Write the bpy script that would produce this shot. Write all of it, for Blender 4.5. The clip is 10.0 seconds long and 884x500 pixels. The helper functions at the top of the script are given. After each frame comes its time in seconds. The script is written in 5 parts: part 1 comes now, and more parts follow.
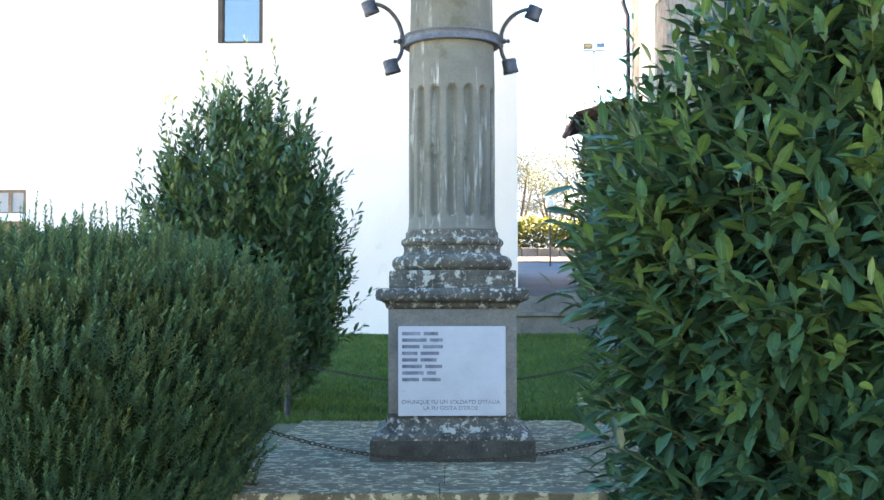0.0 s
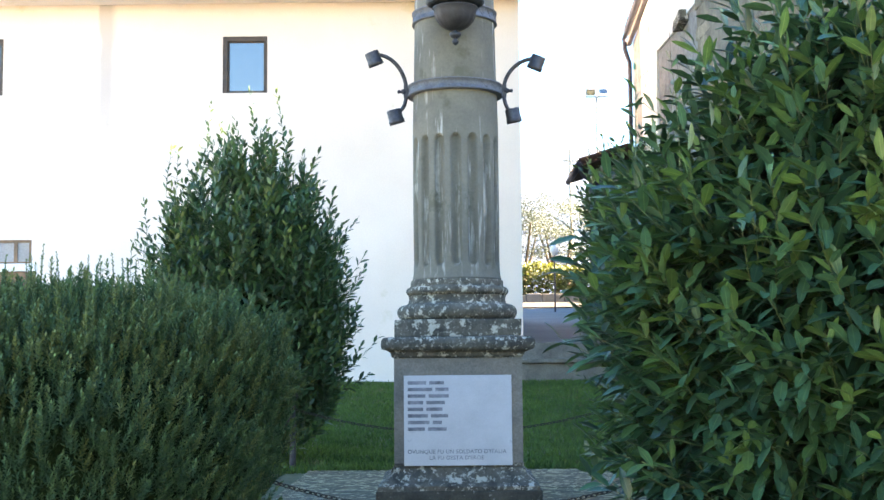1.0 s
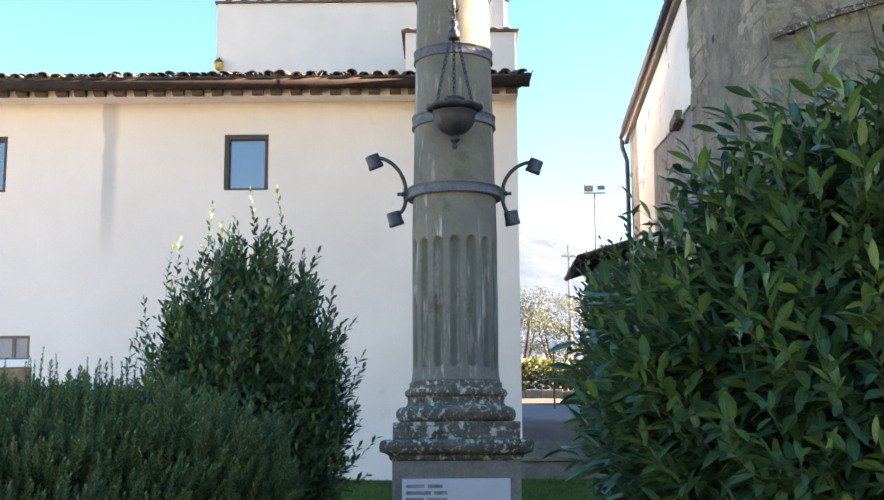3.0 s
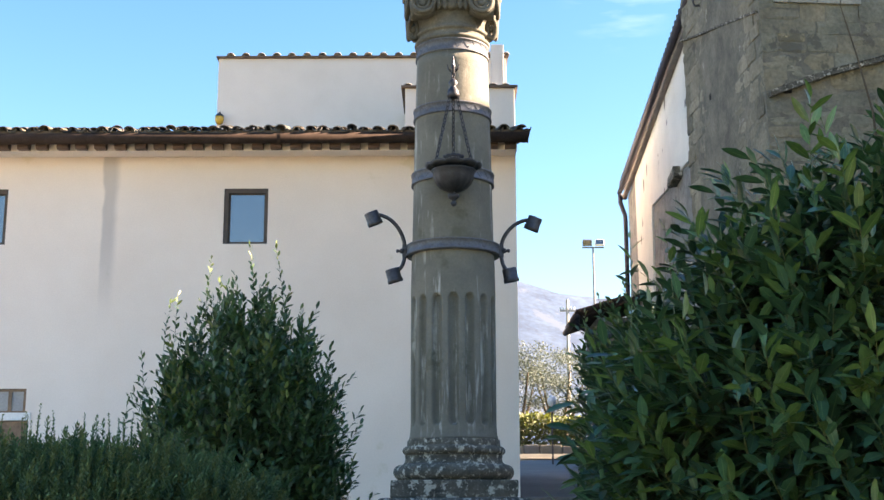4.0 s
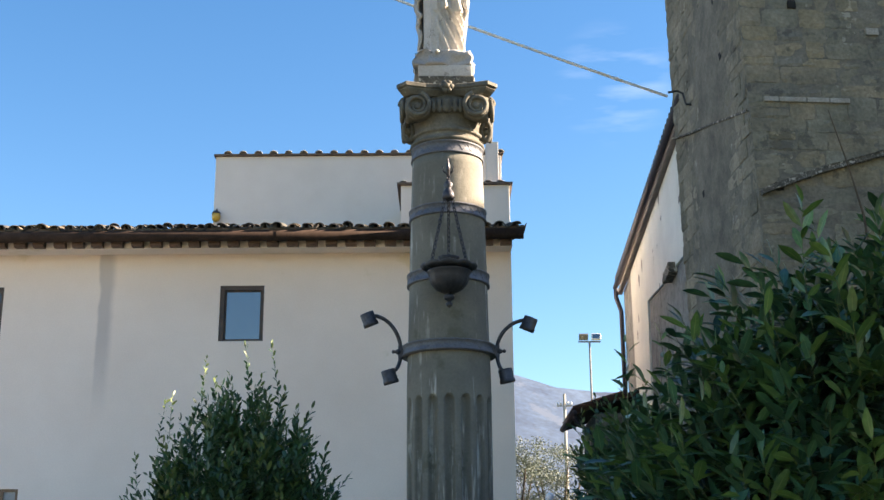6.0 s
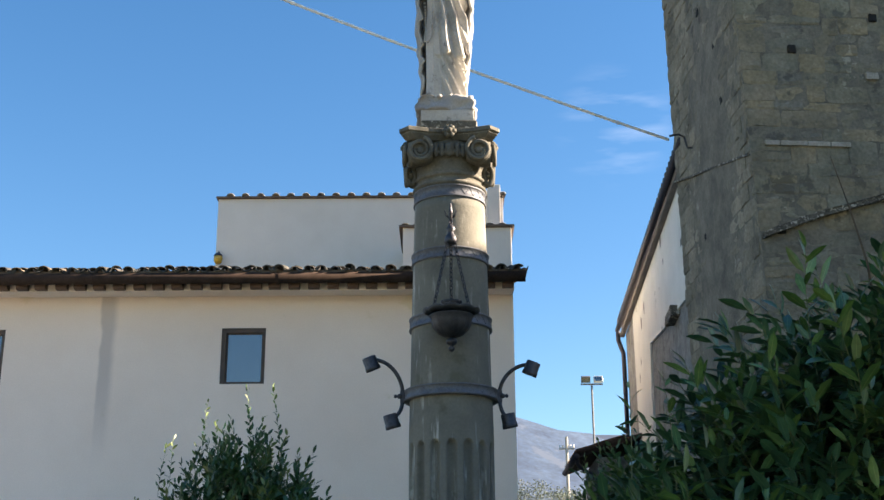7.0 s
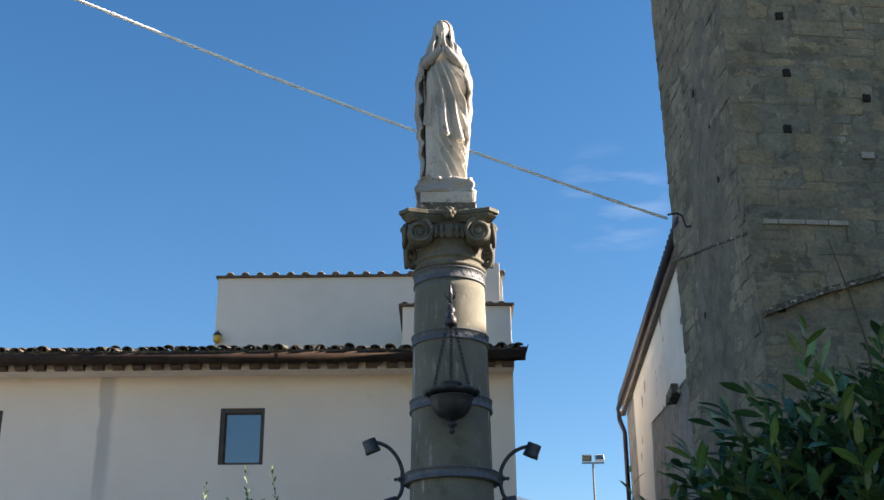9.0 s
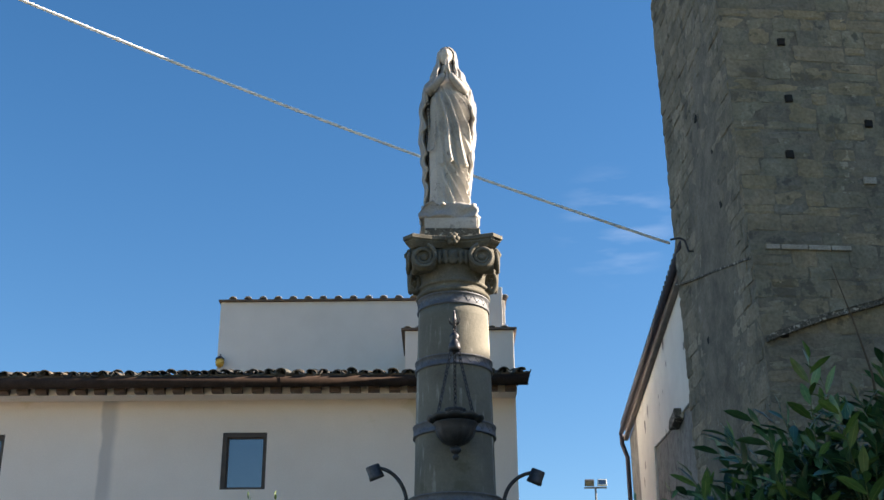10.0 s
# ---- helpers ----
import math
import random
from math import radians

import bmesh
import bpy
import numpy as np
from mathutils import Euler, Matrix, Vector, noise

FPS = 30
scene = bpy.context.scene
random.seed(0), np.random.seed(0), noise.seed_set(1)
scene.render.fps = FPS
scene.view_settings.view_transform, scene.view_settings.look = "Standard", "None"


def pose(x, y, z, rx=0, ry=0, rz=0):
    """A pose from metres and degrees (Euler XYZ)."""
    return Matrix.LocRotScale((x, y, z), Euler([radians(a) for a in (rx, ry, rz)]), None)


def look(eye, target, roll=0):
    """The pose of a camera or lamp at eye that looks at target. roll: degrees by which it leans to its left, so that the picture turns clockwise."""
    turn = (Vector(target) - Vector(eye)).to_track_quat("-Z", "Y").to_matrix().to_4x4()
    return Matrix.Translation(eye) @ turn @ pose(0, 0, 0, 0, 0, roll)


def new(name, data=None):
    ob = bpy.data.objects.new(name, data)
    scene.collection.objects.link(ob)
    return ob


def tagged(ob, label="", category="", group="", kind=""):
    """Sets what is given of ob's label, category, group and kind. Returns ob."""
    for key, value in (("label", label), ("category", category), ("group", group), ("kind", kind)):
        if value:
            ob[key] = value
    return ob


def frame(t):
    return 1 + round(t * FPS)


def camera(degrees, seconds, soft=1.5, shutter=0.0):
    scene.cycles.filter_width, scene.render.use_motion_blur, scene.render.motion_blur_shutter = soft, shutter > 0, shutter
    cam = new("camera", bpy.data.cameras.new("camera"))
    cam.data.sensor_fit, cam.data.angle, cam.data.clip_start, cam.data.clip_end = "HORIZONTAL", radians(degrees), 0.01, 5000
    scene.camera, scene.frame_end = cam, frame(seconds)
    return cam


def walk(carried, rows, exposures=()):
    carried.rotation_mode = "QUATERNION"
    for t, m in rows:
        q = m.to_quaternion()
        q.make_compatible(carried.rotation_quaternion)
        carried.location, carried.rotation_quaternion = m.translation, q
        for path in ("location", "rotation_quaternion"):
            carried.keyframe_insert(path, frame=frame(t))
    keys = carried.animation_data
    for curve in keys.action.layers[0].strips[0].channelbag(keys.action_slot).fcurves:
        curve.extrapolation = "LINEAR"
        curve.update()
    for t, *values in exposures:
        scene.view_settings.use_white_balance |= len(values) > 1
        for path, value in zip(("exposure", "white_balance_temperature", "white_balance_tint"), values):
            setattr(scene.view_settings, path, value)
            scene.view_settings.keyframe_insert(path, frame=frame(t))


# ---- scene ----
cam = camera(39.8, 10.0, soft=1.5)
# seconds, eye, target, lean
ROWS = [
    (0.0, (0.035, 0.283, 1.117), (0.025, 2.280, 1.213), -0.1),
    (0.5, (0.034, 0.284, 1.125), (0.023, 2.280, 1.249), -0.2),
    (1.0, (0.033, 0.272, 1.136), (0.016, 2.265, 1.307), -0.5),
    (1.5, (0.032, 0.264, 1.152), (0.023, 2.253, 1.364), -0.4),
    (2.0, (0.033, 0.256, 1.164), (0.032, 2.240, 1.417), -0.4),
    (2.5, (0.033, 0.245, 1.175), (0.022, 2.224, 1.462), -0.5),
    (4.0, (0.032, 0.210, 1.206), (0.021, 2.167, 1.615), -0.1),
    (4.5, (0.035, 0.204, 1.222), (0.030, 2.152, 1.677), -0.1),
    (5.0, (0.039, 0.196, 1.233), (0.036, 2.133, 1.729), -0.2),
    (5.5, (0.037, 0.188, 1.242), (0.034, 2.117, 1.768), -0.4),
    (7.0, (0.030, 0.182, 1.267), (0.024, 2.082, 1.890), -0.3),
    (7.5, (0.026, 0.191, 1.279), (0.024, 2.082, 1.930), -0.3),
    (8.0, (0.027, 0.178, 1.287), (0.027, 2.057, 1.969), -0.5),
    (8.5, (0.027, 0.173, 1.292), (0.027, 2.042, 2.004), -0.6),
    (9.0, (0.027, 0.156, 1.290), (0.023, 2.014, 2.032), -0.5),
    (9.5, (0.018, 0.153, 1.297), (0.012, 2.002, 2.059), -0.6),
    (10.0, (0.014, 0.131, 1.298), (0.007, 1.973, 2.075), -0.4),
]
EXPOSURES = [(0.0, 4.8, 8100, 20), (1.0, 4.6, 8100, 20), (1.8, 4.3, 8000, 21), (2.5, 3.98, 8000, 22), (4.0, 3.38, 8000, 21), (5.5, 2.9, 7600, 18), (7.5, 2.45, 7150, 15), (10.0, 2.15, 6850, 14)]
walk(cam, [(t, look(eye, target, lean)) for t, eye, target, lean in ROWS], EXPOSURES)

# ---- light: low winter sun from the right, a little behind the monument ----
SUN_AZ, SUN_EL = radians(6), radians(25)          # azimuth from +x towards +y
world = bpy.data.worlds.new("world")
scene.world = world
world.use_nodes = True
wn, wl = world.node_tree.nodes, world.node_tree.links
sky = wn.new("ShaderNodeTexSky")
sky.sky_type, sky.sun_disc = "NISHITA", False
sky.sun_elevation, sky.sun_rotation = SUN_EL, radians(90) - SUN_AZ
sky.air_density, sky.dust_density, sky.ozone_density, sky.altitude = 1.0, 0.3, 2.2, 300
rich = wn.new("ShaderNodeHueSaturation")
rich.inputs["Saturation"].default_value = 1.3
wl.new(sky.outputs[0], rich.inputs["Color"])
# one faint wisp of cirrus
coord = wn.new("ShaderNodeTexCoord")
near = wn.new("ShaderNodeVectorMath")
near.operation = "DOT_PRODUCT"
near.inputs[1].default_value = Vector((0.139, 0.905, 0.402)).normalized()
wl.new(coord.outputs["Generated"], near.inputs[0])
spot = wn.new("ShaderNodeMapRange")
spot.interpolation_type = "SMOOTHSTEP"
spot.inputs[1].default_value, spot.inputs[2].default_value = 0.9984, 0.99995
wl.new(near.outputs["Value"], spot.inputs[0])
squeeze = wn.new("ShaderNodeMapping")
squeeze.inputs["Scale"].default_value = (8, 20, 44)
squeeze.inputs["Rotation"].default_value = (0, radians(28), 0)
wl.new(coord.outputs["Generated"], squeeze.inputs["Vector"])
wisp = wn.new("ShaderNodeTexNoise")
wisp.inputs["Scale"].default_value, wisp.inputs["Detail"].default_value = 1.6, 5
wl.new(squeeze.outputs[0], wisp.inputs["Vector"])
veil = wn.new("ShaderNodeMapRange")
veil.inputs[1].default_value, veil.inputs[2].default_value, veil.inputs[4].default_value = 0.48, 0.8, 0.16
wl.new(wisp.outputs["Fac"], veil.inputs[0])
amount = wn.new("ShaderNodeMath")
amount.operation = "MULTIPLY"
wl.new(spot.outputs[0], amount.inputs[0])
wl.new(veil.outputs[0], amount.inputs[1])
cloudy = wn.new("ShaderNodeMix")
cloudy.data_type = "RGBA"
wl.new(amount.outputs[0], cloudy.inputs[0])
wl.new(rich.outputs[0], cloudy.inputs[6])
cloudy.inputs[7].default_value = (7.0, 7.6, 8.6, 1)
wl.new(cloudy.outputs[2], wn["Background"].inputs[0])
wn["Background"].inputs[1].default_value = 0.044
sun = new("sun", bpy.data.lights.new("sun", "SUN"))
sun.data.energy, sun.data.angle, sun.data.color = 5.0, radians(0.5), (1.0, 0.88, 0.72)
to_sun = Vector((math.cos(SUN_AZ) * math.cos(SUN_EL), math.sin(SUN_AZ) * math.cos(SUN_EL), math.sin(SUN_EL)))
sun.matrix_world = look(to_sun * 60, (0, 0, 0))


# ---- materials ----
def material(name, dark, light, rough=0.85, metal=0.0, scale=6.0, fine=60.0, bump=0.3, spots=None, spot_scale=9.0, spot_at=0.58,
             streaks=None, streak_at=0.58, island=0.0, objects=0.0, mid=0.5, spec=0.5, translucent=0.0, depth=0.01, grainy=0.8, rib=None, lichen=None, lichen_at=0.55, lichen_scale=5.0):
    """A principled surface: two scales of mottling, fine relief, and as asked patches (lichen, wear), vertical streaks and a tone for each piece."""
    m = bpy.data.materials.new(name)
    m.use_nodes = True
    n, l = m.node_tree.nodes, m.node_tree.links
    b = n["Principled BSDF"]
    co = n.new("ShaderNodeTexCoord").outputs["Object"]
    if objects or island:
        geo = n.new("ShaderNodeNewGeometry").outputs["Position"]
        co = geo

    def noise_tex(s, detail=4.0, stretch=None, rough_n=0.6):
        t = n.new("ShaderNodeTexNoise")
        t.inputs["Scale"].default_value, t.inputs["Detail"].default_value, t.inputs["Roughness"].default_value = s, detail, rough_n
        if stretch:
            mp = n.new("ShaderNodeMapping")
            mp.inputs["Scale"].default_value = stretch
            l.new(co, mp.inputs["Vector"])
            l.new(mp.outputs[0], t.inputs["Vector"])
        else:
            l.new(co, t.inputs["Vector"])
        return t.outputs["Fac"]

    def ramp(fac, stops):
        r = n.new("ShaderNodeValToRGB")
        e = r.color_ramp.elements
        e[0].position, e[0].color = stops[0][0], (*stops[0][1], 1)
        e[1].position, e[1].color = stops[-1][0], (*stops[-1][1], 1)
        for p, c in stops[1:-1]:
            x = e.new(p)
            x.color = (*c, 1)
        l.new(fac, r.inputs[0])
        return r.outputs[0]

    def mix(fac, a, c, kind="MIX"):
        x = n.new("ShaderNodeMix")
        x.data_type, x.blend_type = "RGBA", kind
        for i, v in ((0, fac), (6, a), (7, c)):
            if isinstance(v, (int, float)):
                x.inputs[i].default_value = v
            elif isinstance(v, tuple):
                x.inputs[i].default_value = (*v, 1)
            else:
                l.new(v, x.inputs[i])
        return x.outputs[2]

    colour = ramp(noise_tex(scale, 5), [(mid - 0.18, dark), (mid + 0.18, light)])
    grain = ramp(noise_tex(fine, 3), [(0.3, (0.72, 0.72, 0.72)), (0.7, (1.2, 1.2, 1.2))])
    colour = mix(grainy, colour, grain, "MULTIPLY")
    if streaks:
        s = ramp(noise_tex(20.0, 5, (1, 1, 0.09)), [(streak_at, (0, 0, 0)), (streak_at + 0.09, (1, 1, 1))])
        broken = ramp(noise_tex(2.6, 4), [(0.44, (0, 0, 0)), (0.58, (1, 1, 1))])
        colour = mix(mix(1.0, s, broken, "MULTIPLY"), colour, streaks)
    if spots:
        s = ramp(noise_tex(spot_scale, 6, None, 0.65), [(spot_at, (0, 0, 0)), (spot_at + 0.05, (1, 1, 1))])
        colour = mix(s, colour, spots)
    if lichen:
        s = ramp(noise_tex(lichen_scale, 7, None, 0.7), [(lichen_at, (0, 0, 0)), (lichen_at + 0.035, (1, 1, 1))])
        colour = mix(s, colour, lichen)
    if rib:
        at = n.new("ShaderNodeAttribute")
        at.attribute_name = "rib"
        colour = mix(ramp(at.outputs["Fac"], [(0.88, (0, 0, 0)), (0.98, (0.6, 0.6, 0.6))]), colour, rib)
    if island:
        r = ramp(n.new("ShaderNodeNewGeometry").outputs["Random Per Island"], [(0.0, (1 - island,) * 3), (1.0, (1 + island,) * 3)])
        colour = mix(1.0, colour, r, "MULTIPLY")
    if objects:
        r = ramp(n.new("ShaderNodeObjectInfo").outputs["Random"], [(0.0, (1 - objects, 1 - objects * 0.8, 1 - objects * 0.4)), (0.35, (1 - objects * 0.3, 1, 1)), (0.7, (1.02, 1, 0.97)), (1.0, (1 + objects * 1.1, 1 + objects * 0.7, 1 - objects * 0.2))])
        colour = mix(1.0, colour, r, "MULTIPLY")
    l.new(colour, b.inputs["Base Color"])
    b.inputs["Roughness"].default_value, b.inputs["Metallic"].default_value = rough, metal
    b.inputs["Specular IOR Level"].default_value = spec
    if bump:
        bp = n.new("ShaderNodeBump")
        bp.inputs["Strength"].default_value, bp.inputs["Distance"].default_value = bump, depth
        l.new(noise_tex(fine * 0.6, 5), bp.inputs["Height"])
        l.new(bp.outputs[0], b.inputs["Normal"])
    if translucent:
        tr = n.new("ShaderNodeBsdfTranslucent")
        l.new(mix(1.0, colour, (1.5, 1.5, 0.6), "MULTIPLY"), tr.inputs["Color"])
        ms = n.new("ShaderNodeMixShader")
        ms.inputs[0].default_value = translucent
        l.new(b.outputs[0], ms.inputs[1])
        l.new(tr.outputs[0], ms.inputs[2])
        l.new(ms.outputs[0], n["Material Output"].inputs["Surface"])
    return m


M = {
    "shaft": material("weathered_sandstone", (0.102, 0.099, 0.082), (0.17, 0.162, 0.134), 0.9, scale=2.2, fine=60, bump=0.3, grainy=0.35, streaks=(0.38, 0.375, 0.34), streak_at=0.558, spots=(0.098, 0.098, 0.072), spot_at=0.58, spot_scale=1.6),
    "lichen": material("lichened_stone", (0.04, 0.037, 0.03), (0.125, 0.112, 0.086), 0.95, scale=9, fine=70, bump=0.8, spots=(0.27, 0.25, 0.2), spot_scale=34, spot_at=0.57, lichen=(0.4, 0.37, 0.305), lichen_scale=14, lichen_at=0.56),
    "dado": material("grey_stone", (0.14, 0.13, 0.11), (0.22, 0.2, 0.17), 0.9, scale=5, fine=90, bump=0.25, spots=(0.09, 0.085, 0.07), spot_at=0.63),
    "capital": material("stained_capital_stone", (0.06, 0.058, 0.047), (0.155, 0.145, 0.118), 0.92, scale=6, fine=60, bump=0.4, spots=(0.26, 0.245, 0.2), spot_scale=9, spot_at=0.62),
    "marble": material("plaque_marble", (0.39, 0.415, 0.45), (0.48, 0.505, 0.54), 0.45, scale=4, fine=120, grainy=0.15, bump=0.03, spots=(0.34, 0.37, 0.41), spot_scale=4, spot_at=0.62),
    "ink": material("worn_letter_paint", (0.09, 0.1, 0.125), (0.26, 0.28, 0.32), 0.8, scale=14, fine=90, bump=0),
    "iron": material("dark_iron", (0.035, 0.035, 0.042), (0.075, 0.075, 0.085), 0.5, 0.6, scale=20, fine=120, bump=0.15),
    "band": material("grey_painted_iron", (0.08, 0.087, 0.104), (0.135, 0.143, 0.16), 0.6, 0.25, scale=14, fine=90, bump=0.25),
    "bronze": material("dark_bronze", (0.018, 0.02, 0.026), (0.042, 0.045, 0.053), 0.55, 0.25, scale=16, fine=100, bump=0.2),
    # dark blotches are weathering and also stand in for shade in the folds
    "statue": material("white_marble_statue", (0.36, 0.335, 0.305), (0.48, 0.45, 0.41), 0.7, scale=4, fine=70, grainy=0.4, bump=0.12, spots=(0.17, 0.16, 0.15), spot_scale=6, spot_at=0.61, lichen=(0.3, 0.285, 0.265), lichen_scale=2.4, lichen_at=0.585),
    # darker grey holds both the mantle's weathering and its shade
    "mantle": material("weathered_shaded_marble", (0.24, 0.23, 0.225), (0.36, 0.345, 0.33), 0.75, scale=4, fine=70, grainy=0.5, bump=0.15, spots=(0.15, 0.145, 0.14), spot_scale=6, spot_at=0.58),
    "slab": material("lichened_paving", (0.092, 0.067, 0.036), (0.165, 0.124, 0.069), 0.93, scale=3, fine=60, bump=0.7, spots=(0.47, 0.365, 0.215), spot_scale=17, spot_at=0.54, lichen=(0.33, 0.255, 0.15), lichen_scale=6, lichen_at=0.56, objects=0.05),
    "plaster": material("pale_plaster", (0.75, 0.65, 0.575), (0.83, 0.73, 0.655), 0.92, scale=0.5, fine=40, grainy=0.15, bump=0.05, spots=(0.7, 0.61, 0.5), spot_scale=0.7, spot_at=0.62),
    "attic": material("grey_white_plaster", (0.66, 0.62, 0.56), (0.74, 0.7, 0.64), 0.92, scale=0.8, fine=40, grainy=0.15, bump=0.1),
    "damp": material("damp_plaster", (0.3, 0.3, 0.3), (0.38, 0.37, 0.36), 0.9, scale=2, fine=40, bump=0.1),
    "brown": material("brown_painted_wood", (0.07, 0.04, 0.027), (0.13, 0.075, 0.05), 0.7, scale=6, fine=50, bump=0.2),
    "gutter": material("brown_gutter", (0.034, 0.023, 0.018), (0.06, 0.04, 0.032), 0.9, scale=5, fine=40, bump=0.1, spec=0.1),
    "tile": material("old_roof_tile", (0.06, 0.052, 0.047), (0.16, 0.135, 0.115), 0.92, scale=4, fine=50, bump=0.4, spots=(0.05, 0.048, 0.045), spot_scale=9, spot_at=0.5, objects=0.4),
    "roof": material("roof_bed", (0.1, 0.075, 0.06), (0.16, 0.12, 0.09), 0.95, scale=6, fine=40),
    "window_frame": material("dark_window_frame", (0.045, 0.031, 0.025), (0.085, 0.058, 0.045), 0.6, scale=9, fine=60, bump=0.15),
    "tower": material("tower_ashlar", (0.15, 0.138, 0.105), (0.255, 0.226, 0.168), 0.95, scale=2.2, fine=22, bump=1.0, depth=0.022, spots=(0.115, 0.108, 0.086), spot_scale=2.6, spot_at=0.57, lichen=(0.3, 0.275, 0.215), lichen_scale=3.1, lichen_at=0.62, objects=0.18, spec=0.2),
    "tower_far": material("tower_rubble", (0.15, 0.138, 0.105), (0.255, 0.226, 0.168), 0.95, scale=2.2, fine=22, bump=1.0, depth=0.022, spots=(0.115, 0.108, 0.086), spot_scale=2.6, spot_at=0.57, lichen=(0.3, 0.275, 0.215), lichen_scale=3.1, lichen_at=0.62, island=0.24, spec=0.2),
    "mortar": material("old_mortar", (0.1, 0.092, 0.07), (0.2, 0.18, 0.14), 0.95, scale=3, fine=26, bump=0.7, depth=0.02, spots=(0.32, 0.3, 0.25), spot_scale=2.6, spot_at=0.66),
    "pale_stone": material("pale_limestone", (0.25, 0.235, 0.195), (0.36, 0.34, 0.29), 0.92, scale=5, fine=50, bump=0.5, spots=(0.18, 0.165, 0.13), spot_scale=6, spot_at=0.6),
    "nave_plaster": material("cream_plaster", (0.6, 0.6, 0.555), (0.7, 0.7, 0.65), 0.93, scale=1.2, fine=30, grainy=0.2, bump=0.2, spots=(0.34, 0.34, 0.31), spot_scale=1.6, spot_at=0.64),
    "nave_stone": material("nave_rubble", (0.15, 0.153, 0.145), (0.25, 0.253, 0.24), 0.95, scale=2.5, fine=9, bump=0.9, depth=0.04, spots=(0.11, 0.112, 0.105), spot_scale=3.5, spot_at=0.55),
    # near-black that paints the shade inside the putlog holes
    "hole_black": material("hole_shade", (0.01, 0.01, 0.01), (0.02, 0.018, 0.015), 1.0, bump=0),
    "pipe": material("dark_downpipe", (0.018, 0.018, 0.03), (0.032, 0.031, 0.046), 0.6, 0.1, bump=0),
    "soil": material("ground_earth", (0.075, 0.085, 0.035), (0.15, 0.135, 0.075), 0.97, scale=3, fine=30, bump=0.6),
    "grass": material("grass_blades", (0.044, 0.098, 0.016), (0.09, 0.16, 0.03), 0.7, scale=1.1, fine=8, bump=0, spots=(0.13, 0.135, 0.055), spot_scale=2.4, spot_at=0.6, island=0.35, translucent=0.25),
    "asphalt": material("asphalt", (0.125, 0.125, 0.122), (0.175, 0.172, 0.165), 0.95, scale=0.6, fine=40, bump=0.3, spots=(0.1, 0.1, 0.1), spot_scale=1.2, spot_at=0.6),
    "paving": material("pale_pavement", (0.13, 0.125, 0.11), (0.19, 0.18, 0.16), 0.93, scale=1, fine=30, bump=0.2),
    # kept bright so that the added yard reflects sun onto the facade
    "gravel": material("bounce_pale_gravel", (0.46, 0.40, 0.32), (0.6, 0.53, 0.43), 0.95, scale=2, fine=50, bump=0.6),
    "kerb": material("kerb_stone", (0.11, 0.105, 0.095), (0.2, 0.19, 0.17), 0.92, scale=3, fine=40, bump=0.4, objects=0.15),
    "laurel": material("laurel_leaf", (0.016, 0.059, 0.034), (0.038, 0.101, 0.051), 0.3, scale=2.2, fine=40, bump=0, island=0.5, translucent=0.1, rib=(0.095, 0.17, 0.082)),
    "laurel_new": material("young_laurel_leaf", (0.045, 0.11, 0.036), (0.088, 0.162, 0.05), 0.34, scale=2.5, fine=40, bump=0, island=0.3, translucent=0.18, rib=(0.18, 0.25, 0.105)),
    "laurel_stem": material("laurel_stem", (0.07, 0.095, 0.035), (0.13, 0.145, 0.055), 0.6, scale=8, bump=0),
    "bay": material("bay_leaf", (0.022, 0.066, 0.027), (0.05, 0.112, 0.042), 0.42, scale=2.2, fine=40, bump=0, island=0.4, translucent=0.12, rib=(0.08, 0.14, 0.06)),
    "bay_new": material("young_bay_leaf", (0.07, 0.12, 0.035), (0.12, 0.16, 0.05), 0.45, scale=2, bump=0, island=0.3, translucent=0.2),
    "yew": material("yew_needles", (0.022, 0.066, 0.03), (0.048, 0.108, 0.043), 0.75, scale=5, fine=30, bump=0, island=0.15, translucent=0.08),
    "yew_new": material("yew_shoots", (0.08, 0.125, 0.045), (0.135, 0.17, 0.06), 0.75, scale=4, bump=0, island=0.15, translucent=0.1),
    "yew_tip": material("yew_shoot_tip", (0.046, 0.108, 0.045), (0.082, 0.15, 0.056), 0.75, scale=5, bump=0, island=0.15, translucent=0.1),
    "bark": material("bark", (0.05, 0.038, 0.026), (0.1, 0.075, 0.05), 0.95, scale=10, fine=60, bump=0.6),
    "olive": material("olive_leaf", (0.06, 0.08, 0.07), (0.115, 0.14, 0.12), 0.8, scale=0.6, fine=8, bump=0, island=0.4, translucent=0.1),
    "hedge": material("hedge_leaf", (0.06, 0.08, 0.018), (0.13, 0.145, 0.04), 0.6, scale=0.8, fine=8, bump=0, island=0.5, translucent=0.2),
    # haze is painted into both hill colours, paler for the farther one
    "hill": material("haze_blue_wooded_hill", (0.018, 0.042, 0.09), (0.042, 0.078, 0.14), 1.0, scale=0.045, fine=0.25, grainy=1.0, bump=0, spots=(0.052, 0.078, 0.125), spot_scale=0.03, spot_at=0.56),
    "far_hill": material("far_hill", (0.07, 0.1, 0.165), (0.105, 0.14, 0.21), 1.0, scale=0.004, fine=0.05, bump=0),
    "steel": material("galvanised_steel", (0.12, 0.125, 0.13), (0.2, 0.205, 0.21), 0.5, 0.6, bump=0),
    "concrete": material("concrete_pole", (0.3, 0.29, 0.27), (0.4, 0.39, 0.36), 0.9, bump=0.1),
    "chestnut": material("chestnut_wood", (0.17, 0.1, 0.06), (0.28, 0.17, 0.105), 0.65, scale=6, fine=50, bump=0.15),
